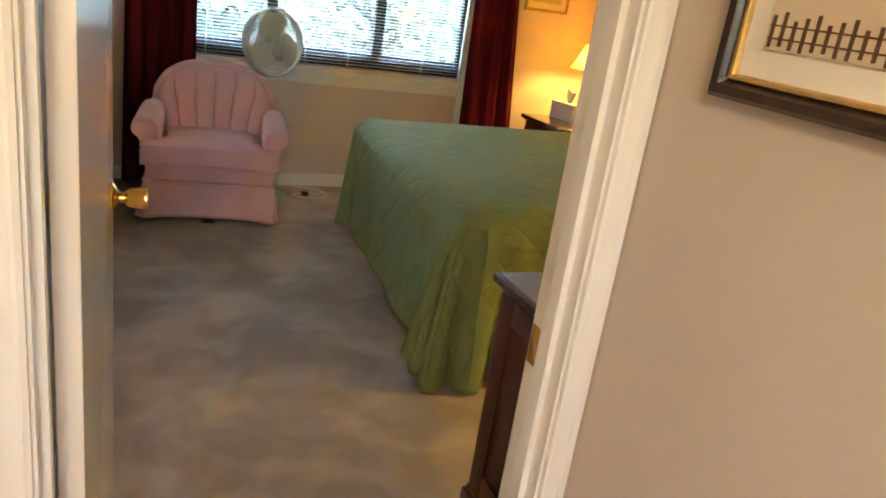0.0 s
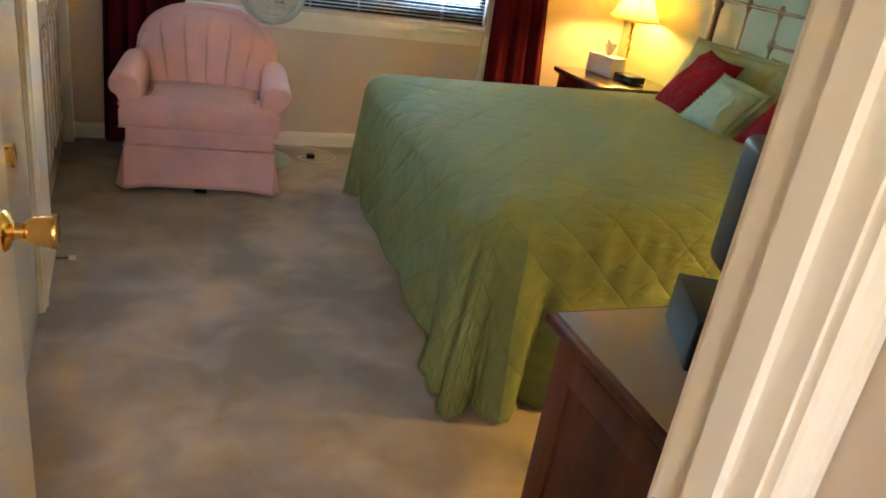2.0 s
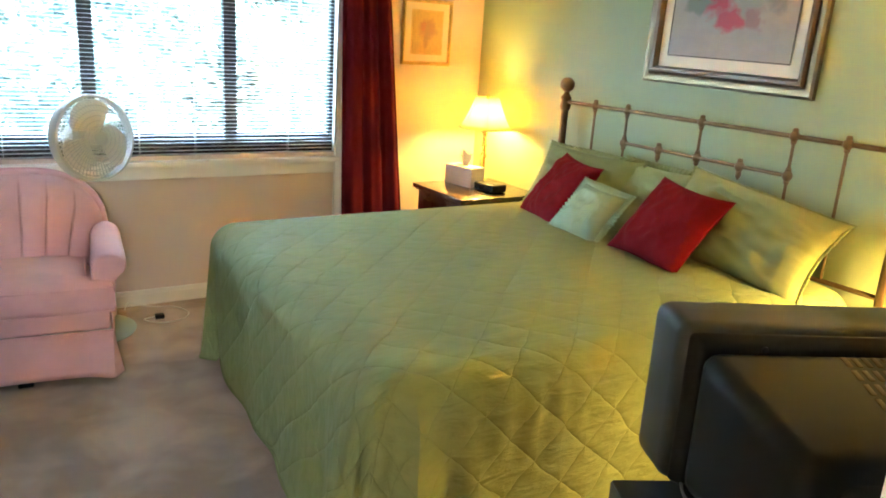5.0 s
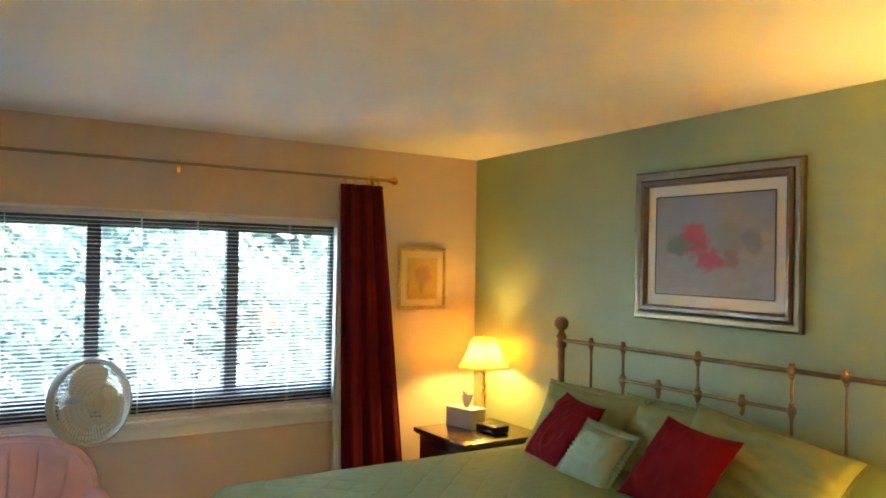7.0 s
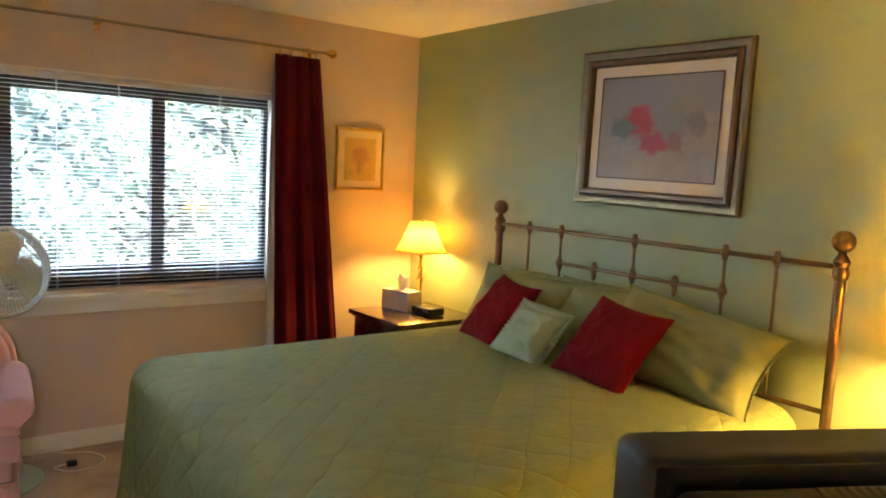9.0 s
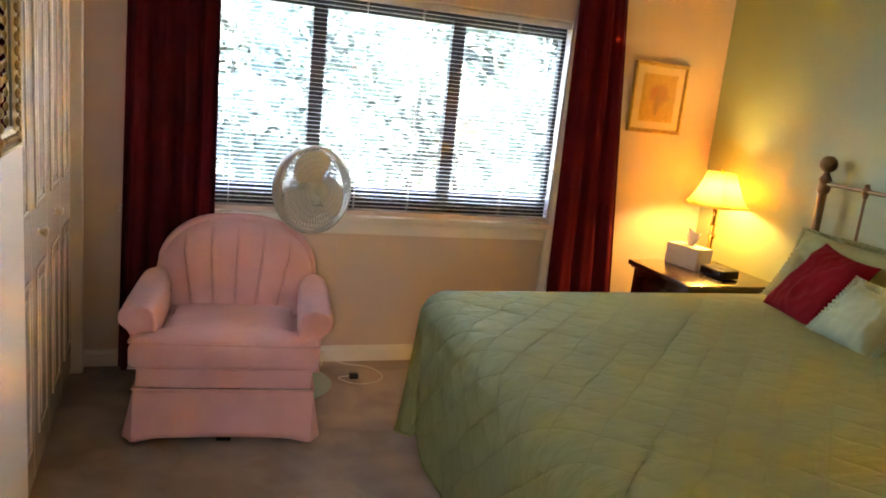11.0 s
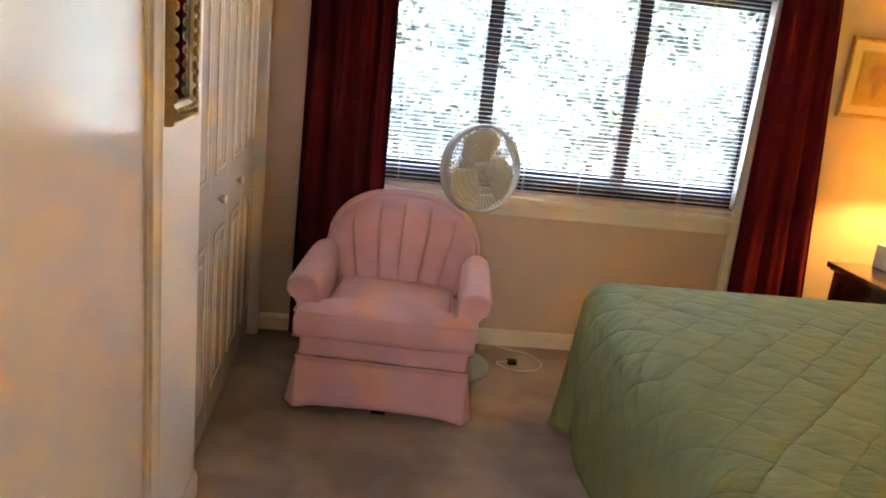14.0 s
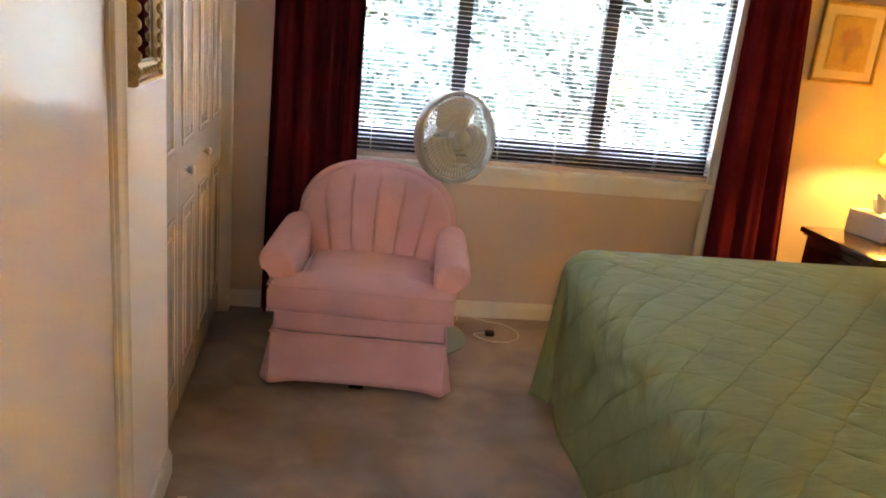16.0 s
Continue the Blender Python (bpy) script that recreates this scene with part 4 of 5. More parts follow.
box = thing("tissue_box", (-0.33, -0.395, 0.69), 12, label="pink and white tissue box with a tissue pulled up", category="tissue box")
part("carton", boxes([((-0.06, -0.115, 0), (0.06, 0.115, 0.122))], 0.003), TISSUE_BOX, box, smooth=False)
tis = grid_mesh(14, 10, lambda u, v: (0.02 * math.sin(u * 9) * (0.3 + v) + (u - 0.5) * 0.03, (u - 0.5) * (0.07 + 0.07 * v), 0.117 + (0.105 - 0.09 * abs(u - 0.45)) * v + 0.012 * math.sin(u * 14) * v))
thicken(part("tissue", tis, PAPER, box, "white crumpled tissue"), 0.001)
clock = thing("clock_radio", (-0.285, -0.62, 0.69), 8, label="small black clock radio on the nightstand", category="clock radio")
part("case", boxes([((-0.06, -0.085, 0.004), (0.06, 0.085, 0.05))], 0.008, 3), TV_BLACK, clock)
part("display", boxes([((-0.0625, -0.065, 0.014), (-0.0595, 0.03, 0.04))], 0.001), SCREEN_GLASS, clock, "dark display window")
for k in range(3):
    part("button", boxes([((-0.02, -0.05 + k * 0.04, 0.049), (0.0, -0.03 + k * 0.04, 0.053))], 0.001), TV_PLASTIC, clock)


# ---- armchair ----
chair = thing("armchair", (-2.835, -0.525, 0), -6.5, label="pink upholstered swivel armchair with channelled back", category="armchair")


def skirt(u, v):
    """Skirt round the base: front, sides and back, with inverted pleats at the corners."""
    hw, hd, r = 0.355, 0.39, 0.03
    per = [(-hw, hd), (-hw, -hd), (hw, -hd), (hw, hd), (-hw, hd)]
    lens = [2 * hd, 2 * hw, 2 * hd, 2 * hw]
    s = u * sum(lens)
    for k in range(4):
        if s <= lens[k] or k == 3:
            f = min(1.0, s / lens[k])
            break
        s -= lens[k]
    a, b = per[k], per[k + 1]
    x, y = a[0] + (b[0] - a[0]) * f, a[1] + (b[1] - a[1]) * f
    n = ((-1, 0), (0, -1), (1, 0), (0, 1))[k]
    edge = min(f, 1 - f) * lens[k]
    flare = (1 - v) * (0.022 + 0.02 * math.exp(-(edge / 0.05) ** 2)) + 0.004 * math.sin(f * 9) * (1 - v)
    sag = -0.012 * math.exp(-(edge / 0.08) ** 2) * (1 - v)
    return (x + n[0] * flare, y + n[1] * flare, 0.045 + sag + 0.20 * v)


thicken(part("skirt", grid_mesh(160, 8, skirt), PINK, chair), 0.006)
part("base", boxes([((-0.35, -0.385, 0.245), (0.35, 0.385, 0.335))], 0.015, 3), PINK, chair)
part("welt", tube([(-0.357, 0.38, 0.245), (-0.36, -0.393, 0.245), (0.36, -0.393, 0.245), (0.357, 0.38, 0.245)], 0.005, 6), PINK, chair)
part("swivel_base", boxes([((-0.03, -0.36, 0), (0.03, 0.30, 0.03)), ((-0.30, -0.03, 0), (0.30, 0.03, 0.029)), ((-0.05, -0.05, 0.028), (0.05, 0.05, 0.25))], 0.004), TV_BLACK, chair, "dark metal swivel base")


def add_pad(bm, outline, z0, z1, crown, inset=0.03):
    """A stuffed pad over a plan outline, with eased rims and a crowned top."""
    n = len(outline)
    cx, cy = sum(p[0] for p in outline) / n, sum(p[1] for p in outline) / n
    levels = [(inset, z0), (0.008, z0 + 0.012), (0, z0 + 0.03), (0, z1 - 0.035), (0.01, z1 - 0.012), (inset, z1)]
    rings = []
    for d, z in levels:
        ring = []
        for x, y in outline:
            l = math.hypot(x - cx, y - cy)
            k = (l - d) / l
            ring.append(bm.verts.new((cx + (x - cx) * k, cy + (y - cy) * k, z)))
        rings.append(ring)
    for f, up in ((0.75, 0.5), (0.45, 0.85), (0.15, 1.0)):
        rings.append([bm.verts.new((cx + (v.co.x - cx) * f, cy + (v.co.y - cy) * f, z1 + crown * up)) for v in rings[5]])
    for a, b in zip(rings, rings[1:]):
        for i in range(n):
            bm.faces.new((a[i], a[(i + 1) % n], b[(i + 1) % n], b[i]))
    bm.faces.new(rings[0][::-1])
    bm.faces.new(rings[-1])
    return bm


tee = []
for (xa, ya), (xb, yb) in zip([(-0.375, -0.40), (0.375, -0.40), (0.375, -0.31), (0.265, -0.28), (0.26, 0.25), (-0.26, 0.25), (-0.265, -0.28), (-0.375, -0.31)],
                              [(0.375, -0.40), (0.375, -0.31), (0.265, -0.28), (0.26, 0.25), (-0.26, 0.25), (-0.265, -0.28), (-0.375, -0.31), (-0.375, -0.40)]):
    for k in range(6):
        tee.append((xa + (xb - xa) * k / 6, ya + (yb - ya) * k / 6 - (0.012 * math.sin(math.pi * k / 6) if ya == yb == -0.40 else 0)))
part("seat_cushion", add_pad(bmesh.new(), tee, 0.33, 0.455, 0.02), PINK, chair, "pink welted seat cushion")
part("welt", tube([(x * 1.0, y - 0.002, 0.447) for x, y in tee], 0.004, 6, True), PINK, chair)
part("welt", tube([(x * 1.0, y - 0.002, 0.338) for x, y in tee], 0.004, 6, True), PINK, chair)


def arm(side):
    """A padded arm that rolls outward, sloping up to the back."""
    bm = bmesh.new()
    prof = [(-0.055, 0.0), (-0.056, 0.10), (-0.060, 0.16), (-0.053, 0.208), (-0.02, 0.236), (0.03, 0.240), (0.083, 0.228), (0.108, 0.190), (0.095, 0.152), (0.055, 0.135), (0.043, 0.08), (0.045, 0.0)]
    ys = [-0.318, -0.325, -0.322, -0.305, -0.2, -0.05, 0.12, 0.30]
    scale = [0.6, 0.82, 0.97, 1.0, 1.0, 0.98, 0.95, 0.9]
    rings = []
    for y, s in zip(ys, scale):
        rise = 0.06 * (y + 0.3)
        mid = 0.13
        rings.append([bm.verts.new((side * (0.338 + p * s * 0.92 + (0.005 if s < 0.9 else 0)), y, 0.335 + mid + (q - mid) * s + rise)) for p, q in prof])
    n = len(prof)
    for a, b in zip(rings, rings[1:]):
        for i in range(n):
            bm.faces.new((a[i], a[(i + 1) % n], b[(i + 1) % n], b[i]))
    bm.faces.new(rings[0][::-1])
    bm.faces.new(rings[-1])
    return bm


for side in (-1, 1):
    a = part("arm", arm(side), PINK, chair)
    md = a.modifiers.new("round", "SUBSURF")
    md.levels = md.render_levels = 2


def chair_back(u, v):
    """Front of the fan back: seams spread upward from the seat; the outline is round at the top."""
    p = 2 * u - 1
    top = 0.822 - 0.26 * (1 - math.sqrt(max(0.0, 1 - abs(p) ** 2.7)))
    z = 0.40 + (top - 0.40) * v
    hw = 0.27 + 0.085 * min(1.0, v * 1.3)
    x = p * hw
    ridge = abs(math.sin((p + 1) / 2 * math.pi * 6)) ** 0.3
    rim = (1 - abs(p) ** 6) * (1 - v ** 8)
    y = 0.16 + 0.16 * v - 0.085 * rim ** 0.5 - 0.022 * ridge * rim + 0.03 * (abs(p) ** 2) * -1.2
    return (x, y, z)


bm = grid_mesh(120, 26, chair_back)
part("backrest", bm, PINK, chair, "fan-shaped back with six channels")
bm = grid_mesh(60, 14, lambda u, v: (lambda c: (c[0] * 1.0, c[1] + 0.02 + 0.10 * (1 - abs(2 * u - 1) ** 4) * (1 - v ** 6), c[2]))((chair_back(u, v)[0], 0.16 + 0.16 * v - 0.036 * (2 * u - 1) ** 2, chair_back(u, v)[2])))
part("back_panel", bm, PINK, chair)
rim_line = [chair_back(0, k / 10) for k in range(10)] + [chair_back(k / 60, 1) for k in range(61)] + [chair_back(1, 1 - k / 10) for k in range(1, 11)]
part("back_rim", tube([(x, y + 0.02, z) for x, y, z in rim_line], 0.026, 10), PINK, chair)

# ---- pedestal fan ----
fan = thing("pedestal_fan", (-2.468, -0.30, 0), label="pale grey pedestal fan behind the armchair, at rest", category="fan")
FAN_HEAD = pose(0, 0, 1.0, -6, 0, 26)
part("pole", tube([(-0.11, 0.10, 0.02), (-0.11, 0.10, 0.95)], 0.012, 14), FAN_PLASTIC, fan)
foot = lathe([(0.235, 0), (0.24, 0.008), (0.20, 0.02), (0.06, 0.035), (0.025, 0.06), (0.016, 0.10)], 36)
part("foot", moved(foot, Matrix.Translation((-0.09, 0.0, 0))), FAN_BASE, fan, "pale teal round foot")


def fan_part(name, bm, mat, label=""):
    return part(name, moved(bm, FAN_HEAD), mat, fan, label)


fan_part("motor", moved(lathe([(0.02, -0.20), (0.055, -0.19), (0.07, -0.16), (0.075, -0.09), (0.06, -0.05), (0.03, -0.045)], 24), pose(0, 0, 0, 90, 0, 0)), FAN_PLASTIC, "rounded motor housing")
part("neck", tube([(-0.11, 0.10, 0.93), (-0.10, 0.11, 0.99), (-0.06, 0.12, 1.02)], 0.018, 12), FAN_PLASTIC, fan)


def ring(r, y, n=48):
    return [(r * math.cos(2 * math.pi * k / n), y, r * math.sin(2 * math.pi * k / n)) for k in range(n)]


def guard(front):
    bm = bmesh.new()
    sgn = -1 if front else 1
    dome = lambda r: sgn * (0.052 - 0.036 * (r / 0.2) ** 2)
    for r in ([0.04, 0.06] if front else [0.06]) + [0.085, 0.11, 0.135, 0.16, 0.185]:
        add_tube(bm, ring(r, dome(r), 40), 0.0018, 4, True)
    for k in range(60):
        a = 2 * math.pi * k / 60
        pts = []
        for j in range(6):
            r = 0.036 + (0.203 - 0.036) * j / 5
            tw = a + 0.35 * (j / 5) ** 1.2 * (1 if front else -1)
            pts.append((r * math.cos(tw), dome(r), r * math.sin(tw)))
        add_tube(bm, pts, 0.0017, 3)
    return bm


tagged(fan_part("front_guard", guard(True), FAN_PLASTIC, "spiral wire guard"), kind="stuff")
tagged(fan_part("rear_guard", guard(False), FAN_PLASTIC, "wire guard"), kind="stuff")
rimb = bmesh.new()
prof = [(0.197, -0.022), (0.209, -0.020), (0.214, 0.0), (0.213, 0.036), (0.202, 0.04)]
rr = [[rimb.verts.new((r * math.cos(2 * math.pi * k / 56), y, r * math.sin(2 * math.pi * k / 56))) for k in range(56)] for r, y in prof]
for a, b in zip(rr, rr[1:] + rr[:1]):
    for k in range(56):
        rimb.faces.new((a[k], a[(k + 1) % 56], b[(k + 1) % 56], b[k]))
fan_part("guard_rim", rimb, FAN_PLASTIC)
fan_part("badge", moved(lathe([(0.034, 0.050), (0.036, 0.055), (0.03, 0.06), (0.004, 0.061)], 24), pose(0, 0, 0, 90, 0, 0)), FAN_PLASTIC, "plain round centre cap")
fan_part("hub", moved(lathe([(0.034, -0.03), (0.036, 0.02), (0.02, 0.034), (0.004, 0.036)], 20), pose(0, 0, 0, 90, 0, 0)), FAN_BLADE)
for k in range(3):
    def blade(u, v):
        a = -0.75 + 1.75 * u * (0.55 + 0.45 * math.sin(math.pi * min(1, v * 0.9)))
        r = 0.03 + 0.155 * v * (1 - 0.18 * (2 * u - 1) ** 4)
        return (r * math.cos(a), -0.02 + 0.035 * u, r * math.sin(a))
    bl = fan_part("blade", moved(grid_mesh(10, 10, blade), pose(0, 0, 0, 0, 120 * k + 20, 0)), FAN_BLADE, "broad grey blade")
    thicken(bl, 0.002)

cord = thing("fan_cord", (0, 0, 0), label="white power cord with a black plug lying on the carpet", category="cord")
pts = [(-2.36, -0.22, 0.06), (-2.33, -0.10, 0.05), (-2.30, -0.05, 0.035), (-2.2, -0.07, 0.008), (-2.08, -0.12, 0.006), (-2.03, -0.24, 0.006), (-2.09, -0.33, 0.006), (-2.2, -0.34, 0.006), (-2.27, -0.26, 0.006), (-2.21, -0.25, 0.012)]
part("wire", tube(smooth_line(pts), 0.003, 6), WHITE_PLASTIC, cord)
part("plug", boxes([((-2.212, -0.275, 0.001), (-2.165, -0.235, 0.026))], 0.005), TV_BLACK, cord, "black plug")


# ---- dresser and television ----
DX0, DX1, DY0, DY1, DH = -2.368, -1.318, -4.17, -3.505, 0.775
dresser = thing("dresser", ((DX0 + DX1) / 2, (DY0 + DY1) / 2, 0), label="mahogany dresser with a dull glass-covered top", category="dresser")
OFF = Matrix.Translation((-(DX0 + DX1) / 2, -(DY0 + DY1) / 2, 0))


def dresser_part(name, bm, mat, label="", parent=None):
    return part(name, moved(bm, OFF), mat, parent or dresser, label)


dresser_part("body", boxes([((DX0 + 0.02, DY0, 0.09), (DX1 - 0.02, DY1 - 0.02, DH - 0.045))], 0.004), MAHOGANY)
for lo, hi in (((DY0, 0.09), (DY0 + 0.07, DH - 0.05)), ((DY1 - 0.09, 0.09), (DY1 - 0.02, DH - 0.05)), ((DY0 + 0.07, DH - 0.12), (DY1 - 0.09, DH - 0.05)), ((DY0 + 0.07, 0.09), (DY1 - 0.09, 0.17))):
    dresser_part("side_rail", boxes([((DX0 + 0.012, lo[0], lo[1]), (DX0 + 0.022, hi[0], hi[1]))], 0.002), MAHOGANY)
dresser_part("plinth", boxes([((DX0 + 0.0, DY0, 0), (DX1, DY1, 0.075)), ((DX0 + 0.01, DY0, 0.075), (DX1 - 0.01, DY1 - 0.01, 0.092))], 0.005), MAHOGANY, "stepped wooden plinth")
dresser_part("top", boxes([((DX0 + 0.008, DY0, DH - 0.045), (DX1 - 0.008, DY1 - 0.008, DH - 0.028)), ((DX0 - 0.012, DY0, DH - 0.028), (DX1 + 0.012, DY1 + 0.012, DH - 0.004))], 0.006, 3), MAHOGANY)
dresser_part("glass_top", boxes([((DX0 + 0.004, DY0 + 0.01, DH - 0.004), (DX1 - 0.004, DY1 - 0.004, DH + 0.001))], 0.001), DRESSER_TOP, "taupe protective top sheet")
for k in range(3):
    zz = 0.12 + k * 0.205
    for m in range(2):
        xa = DX0 + 0.05 + m * 0.48
        d = dresser_part("drawer", boxes([((xa, DY1 - 0.022, zz), (xa + 0.46, DY1 - 0.006, zz + 0.19))], 0.004), MAHOGANY)
        dresser_part("drawer_pull", tube([(xa + 0.18, DY1 - 0.006, zz + 0.1), (xa + 0.185, DY1 + 0.014, zz + 0.1), (xa + 0.23, DY1 + 0.016, zz + 0.088), (xa + 0.275, DY1 + 0.014, zz + 0.1), (xa + 0.28, DY1 - 0.006, zz + 0.1)], 0.004, 8), BRASS, "brass bail pull", d)

TV_AT, TV_TURN = (-1.84, -3.845, DH + 0.001), -27
tv = thing("television", (TV_AT[0], TV_AT[1], TV_AT[2] + 0.112), TV_TURN, label="dark grey cathode-ray television standing on a video recorder", category="television")


def tapered(lo, hi, y0, y1, shrink, bevel):
    """A shell that narrows from the front (y1) to the back (y0). lo, hi: x and z ends at the front."""
    bm = bmesh.new()
    add_box(bm, (lo[0], y0, lo[1]), (hi[0], y1, hi[1]))
    for v in bm.verts:
        if abs(v.co.y - y0) < 1e-6:
            v.co.x = v.co.x + (shrink[0] if v.co.x < (lo[0] + hi[0]) / 2 else -shrink[1])
            v.co.z = v.co.z + (shrink[2] if v.co.z < (lo[1] + hi[1]) / 2 else -shrink[3])
    bmesh.ops.bevel(bm, geom=list(bm.edges), offset=bevel, segments=4, affect="EDGES", profile=0.5)
    return bm


TW, TH = 0.32, 0.286
part("front_bezel", tapered((-TW, 0.004), (TW, TH), 0.105, 0.225, (0.004, 0.004, 0.0, 0.004), 0.024), TV_PLASTIC, tv, "dark grey front bezel")
part("bezel_lip", tapered((-TW + 0.012, 0.008), (TW - 0.012, TH - 0.012), 0.085, 0.107, (0.016, 0.016, 0.004, 0.016), 0.009), TV_BLACK, tv, "black rounded lip")
part("rear_shell", tapered((-TW + 0.022, 0.006), (TW - 0.022, TH - 0.03), -0.15, 0.088, (0.05, 0.05, 0.0, 0.06), 0.03), TV_BLACK, tv, "black rear shell")
part("tube_housing", tapered((-0.2, 0.03), (0.2, TH - 0.11), -0.215, -0.145, (0.06, 0.06, 0.03, 0.05), 0.02), TV_BLACK, tv)
part("screen", tapered((-0.27, 0.045), (0.27, TH - 0.04), 0.218, 0.231, (0, 0, 0, 0), 0.006), SCREEN_GLASS, tv, "dark glass screen")
part("screw", moved(lathe([(0.006, 0), (0.006, 0.003), (0.002, 0.004)], 12), Matrix.Translation((-0.19, 0.086, TH - 0.035)) @ pose(0, 0, 0, 90, 0, 0)), ALUMINIUM, tv, "small case screw")
slope = math.atan2(0.06, 0.238)   # fall of the shell's top towards the back
for row in range(5):
    for k in range(13):
        slot = part("vent_slot", boxes([((-0.0045, -0.012, -0.002), (0.0045, 0.012, 0.0012))], 0.0008), VENT, tv)
        y = 0.055 - 0.031 * row
        slot.matrix_basis = pose(-0.075 + k * 0.0165, y, TH - 0.03 - (0.088 - y) * math.tan(slope), math.degrees(slope), 0, 0)
recorder = thing("video_recorder", TV_AT, TV_TURN, label="flat grey video recorder under the television", category="video recorder")
# Black case stands in for shadow under the television; left side stays grey.
part("case", boxes([((-0.39, -0.09, 0.006), (0.30, 0.122, 0.111))], 0.003), TV_BLACK, recorder)
part("side_panel", boxes([((-0.3925, -0.088, 0.008), (-0.3895, 0.120, 0.109))], 0.001), TV_PLASTIC, recorder, "grey side of the case, left out of the painted shadow")
part("rear_panel", boxes([((-0.382, -0.0935, 0.010), (0.292, -0.0895, 0.106))], 0.001), TV_BLACK, recorder, "black rear panel")
part("screw", moved(lathe([(0.005, 0), (0.005, 0.002), (0.002, 0.003)], 10), Matrix.Translation((-0.37, -0.0935, 0.03)) @ pose(0, 0, 0, 90, 0, 0)), CHROME, recorder, "bright case screw")
for x in (-0.36, 0.27):
    for y in (-0.07, 0.10):
        part("foot", boxes([((x - 0.012, y - 0.012, 0.0), (x + 0.012, y + 0.012, 0.007))], 0.002), TV_BLACK, recorder)
sticker = part("label_plate", boxes([((-0.17, -0.0955, 0.012), (-0.06, -0.0936, 0.076))]), LABEL, recorder, "white rating label")
for k in range(4):
    part("print_line", boxes([((-0.16, -0.0965, 0.018 + k * 0.012), (-0.13 + 0.012 * k, -0.0956, 0.023 + k * 0.012))]), INK, sticker)
for label, run in (("grey power cable hanging from the television", ((-0.292, 0.08, 0.132), (-0.296, 0.05, 0.126), (-0.285, -0.01, 0.118), (-0.265, -0.098, 0.10), (-0.250, -0.13, 0.025), (-0.235, -0.18, 0.006), (-0.22, -0.24, 0.004))),
                   ("thin grey cable trailing from the video recorder", ((-0.345, -0.094, 0.045), (-0.345, -0.115, 0.032), (-0.355, -0.14, 0.008), (-0.375, -0.18, 0.004), (-0.42, -0.25, 0.004)))):
    cable = thing("television_cable", TV_AT, TV_TURN, label=label, category="cable", group="television cables")
    part("wire", tube(smooth_line(run), 0.0026, 8), CABLE, cable)


# ---- framed pictures and mirror ----
def framed(name, w, h, rails, label, category, art, mat_w=0.0, mat=None):
    """A picture hanging in its own x-z plane, facing -y, lower left corner at the origin. rails: (width, depth, material, name) from outside in."""
    pic = thing(name, label=label, category=category)
    x0, z0, x1, z1 = 0.0, 0.0, w, h
    for width, depth, m, nm in rails:
        bm = bmesh.new()
        prof = [(0, 0), (0, depth * 0.75), (0.25, depth), (0.7, depth * 0.92), (1, depth * 0.55), (1, 0)]
        corners = [((x0, z0), (1, 1)), ((x1, z0), (-1, 1)), ((x1, z1), (-1, -1)), ((x0, z1), (1, -1))]
        rings = [[bm.verts.new((c[0] + s[0] * f * width, -d, c[1] + s[1] * f * width)) for f, d in prof] for c, s in corners]
        for k in range(4):
            a, b = rings[k], rings[(k + 1) % 4]
            for i in range(len(prof)):
                j = (i + 1) % len(prof)
                bm.faces.new((a[i], a[j], b[j], b[i]))
        part(nm, bm, m, pic)
        x0, z0, x1, z1 = x0 + width, z0 + width, x1 - width, z1 - width
    if mat:
        part("mat", boxes([((x0 - 0.002, -0.008, z0 - 0.002), (x1 + 0.002, -0.003, z1 + 0.002))]), mat, pic, smooth=False)
        x0, z0, x1, z1 = x0 + mat_w, z0 + mat_w, x1 - mat_w, z1 - mat_w
    part("picture", boxes([((x0, -0.0115, z0), (x1, -0.0085, z1))]), art, pic, smooth=False)
    return pic, (x0, z0, x1, z1)


ROSE = print_material("flower_painting", (0.33, 0.30, 0.285), [
    ((0.5, 0.5, 0.95), (1.2, 3, 0.55), (0.27, 0.27, 0.31)), ((0.36, 0.5, 0.56), (0.17, 3, 0.21), (0.42, 0.045, 0.07)), ((0.50, 0.5, 0.36), (0.15, 3, 0.15), (0.40, 0.05, 0.08)),
    ((0.20, 0.5, 0.50), (0.14, 3, 0.12), (0.16, 0.18, 0.16)), ((0.62, 0.5, 0.58), (0.14, 3, 0.2), (0.24, 0.25, 0.24)), ((0.82, 0.5, 0.55), (0.12, 3, 0.14), (0.20, 0.20, 0.22)), ((0.68, 0.5, 0.36), (0.1, 3, 0.12), (0.26, 0.15, 0.17))])
OCHRE = print_material("ochre_flower_print", (0.58, 0.37, 0.10), [((0.5, 0.5, 0.58), (0.38, 3, 0.30), (0.44, 0.25, 0.10)), ((0.47, 0.5, 0.34), (0.12, 3, 0.3), (0.40, 0.25, 0.10)), ((0.36, 0.5, 0.66), (0.14, 3, 0.14), (0.48, 0.22, 0.10))])
BEACH = print_material("beach_print", (0.60, 0.52, 0.38), [((0.25, 0.5, 0.75), (0.4, 3, 0.35), (0.12, 0.16, 0.08)), ((0.85, 0.5, 0.8), (0.4, 3, 0.3), (0.55, 0.60, 0.62)), ((0.6, 0.5, 0.45), (0.3, 3, 0.2), (0.22, 0.24, 0.12)), ((0.5, 0.5, 0.1), (0.7, 3, 0.2), (0.62, 0.5, 0.36))])
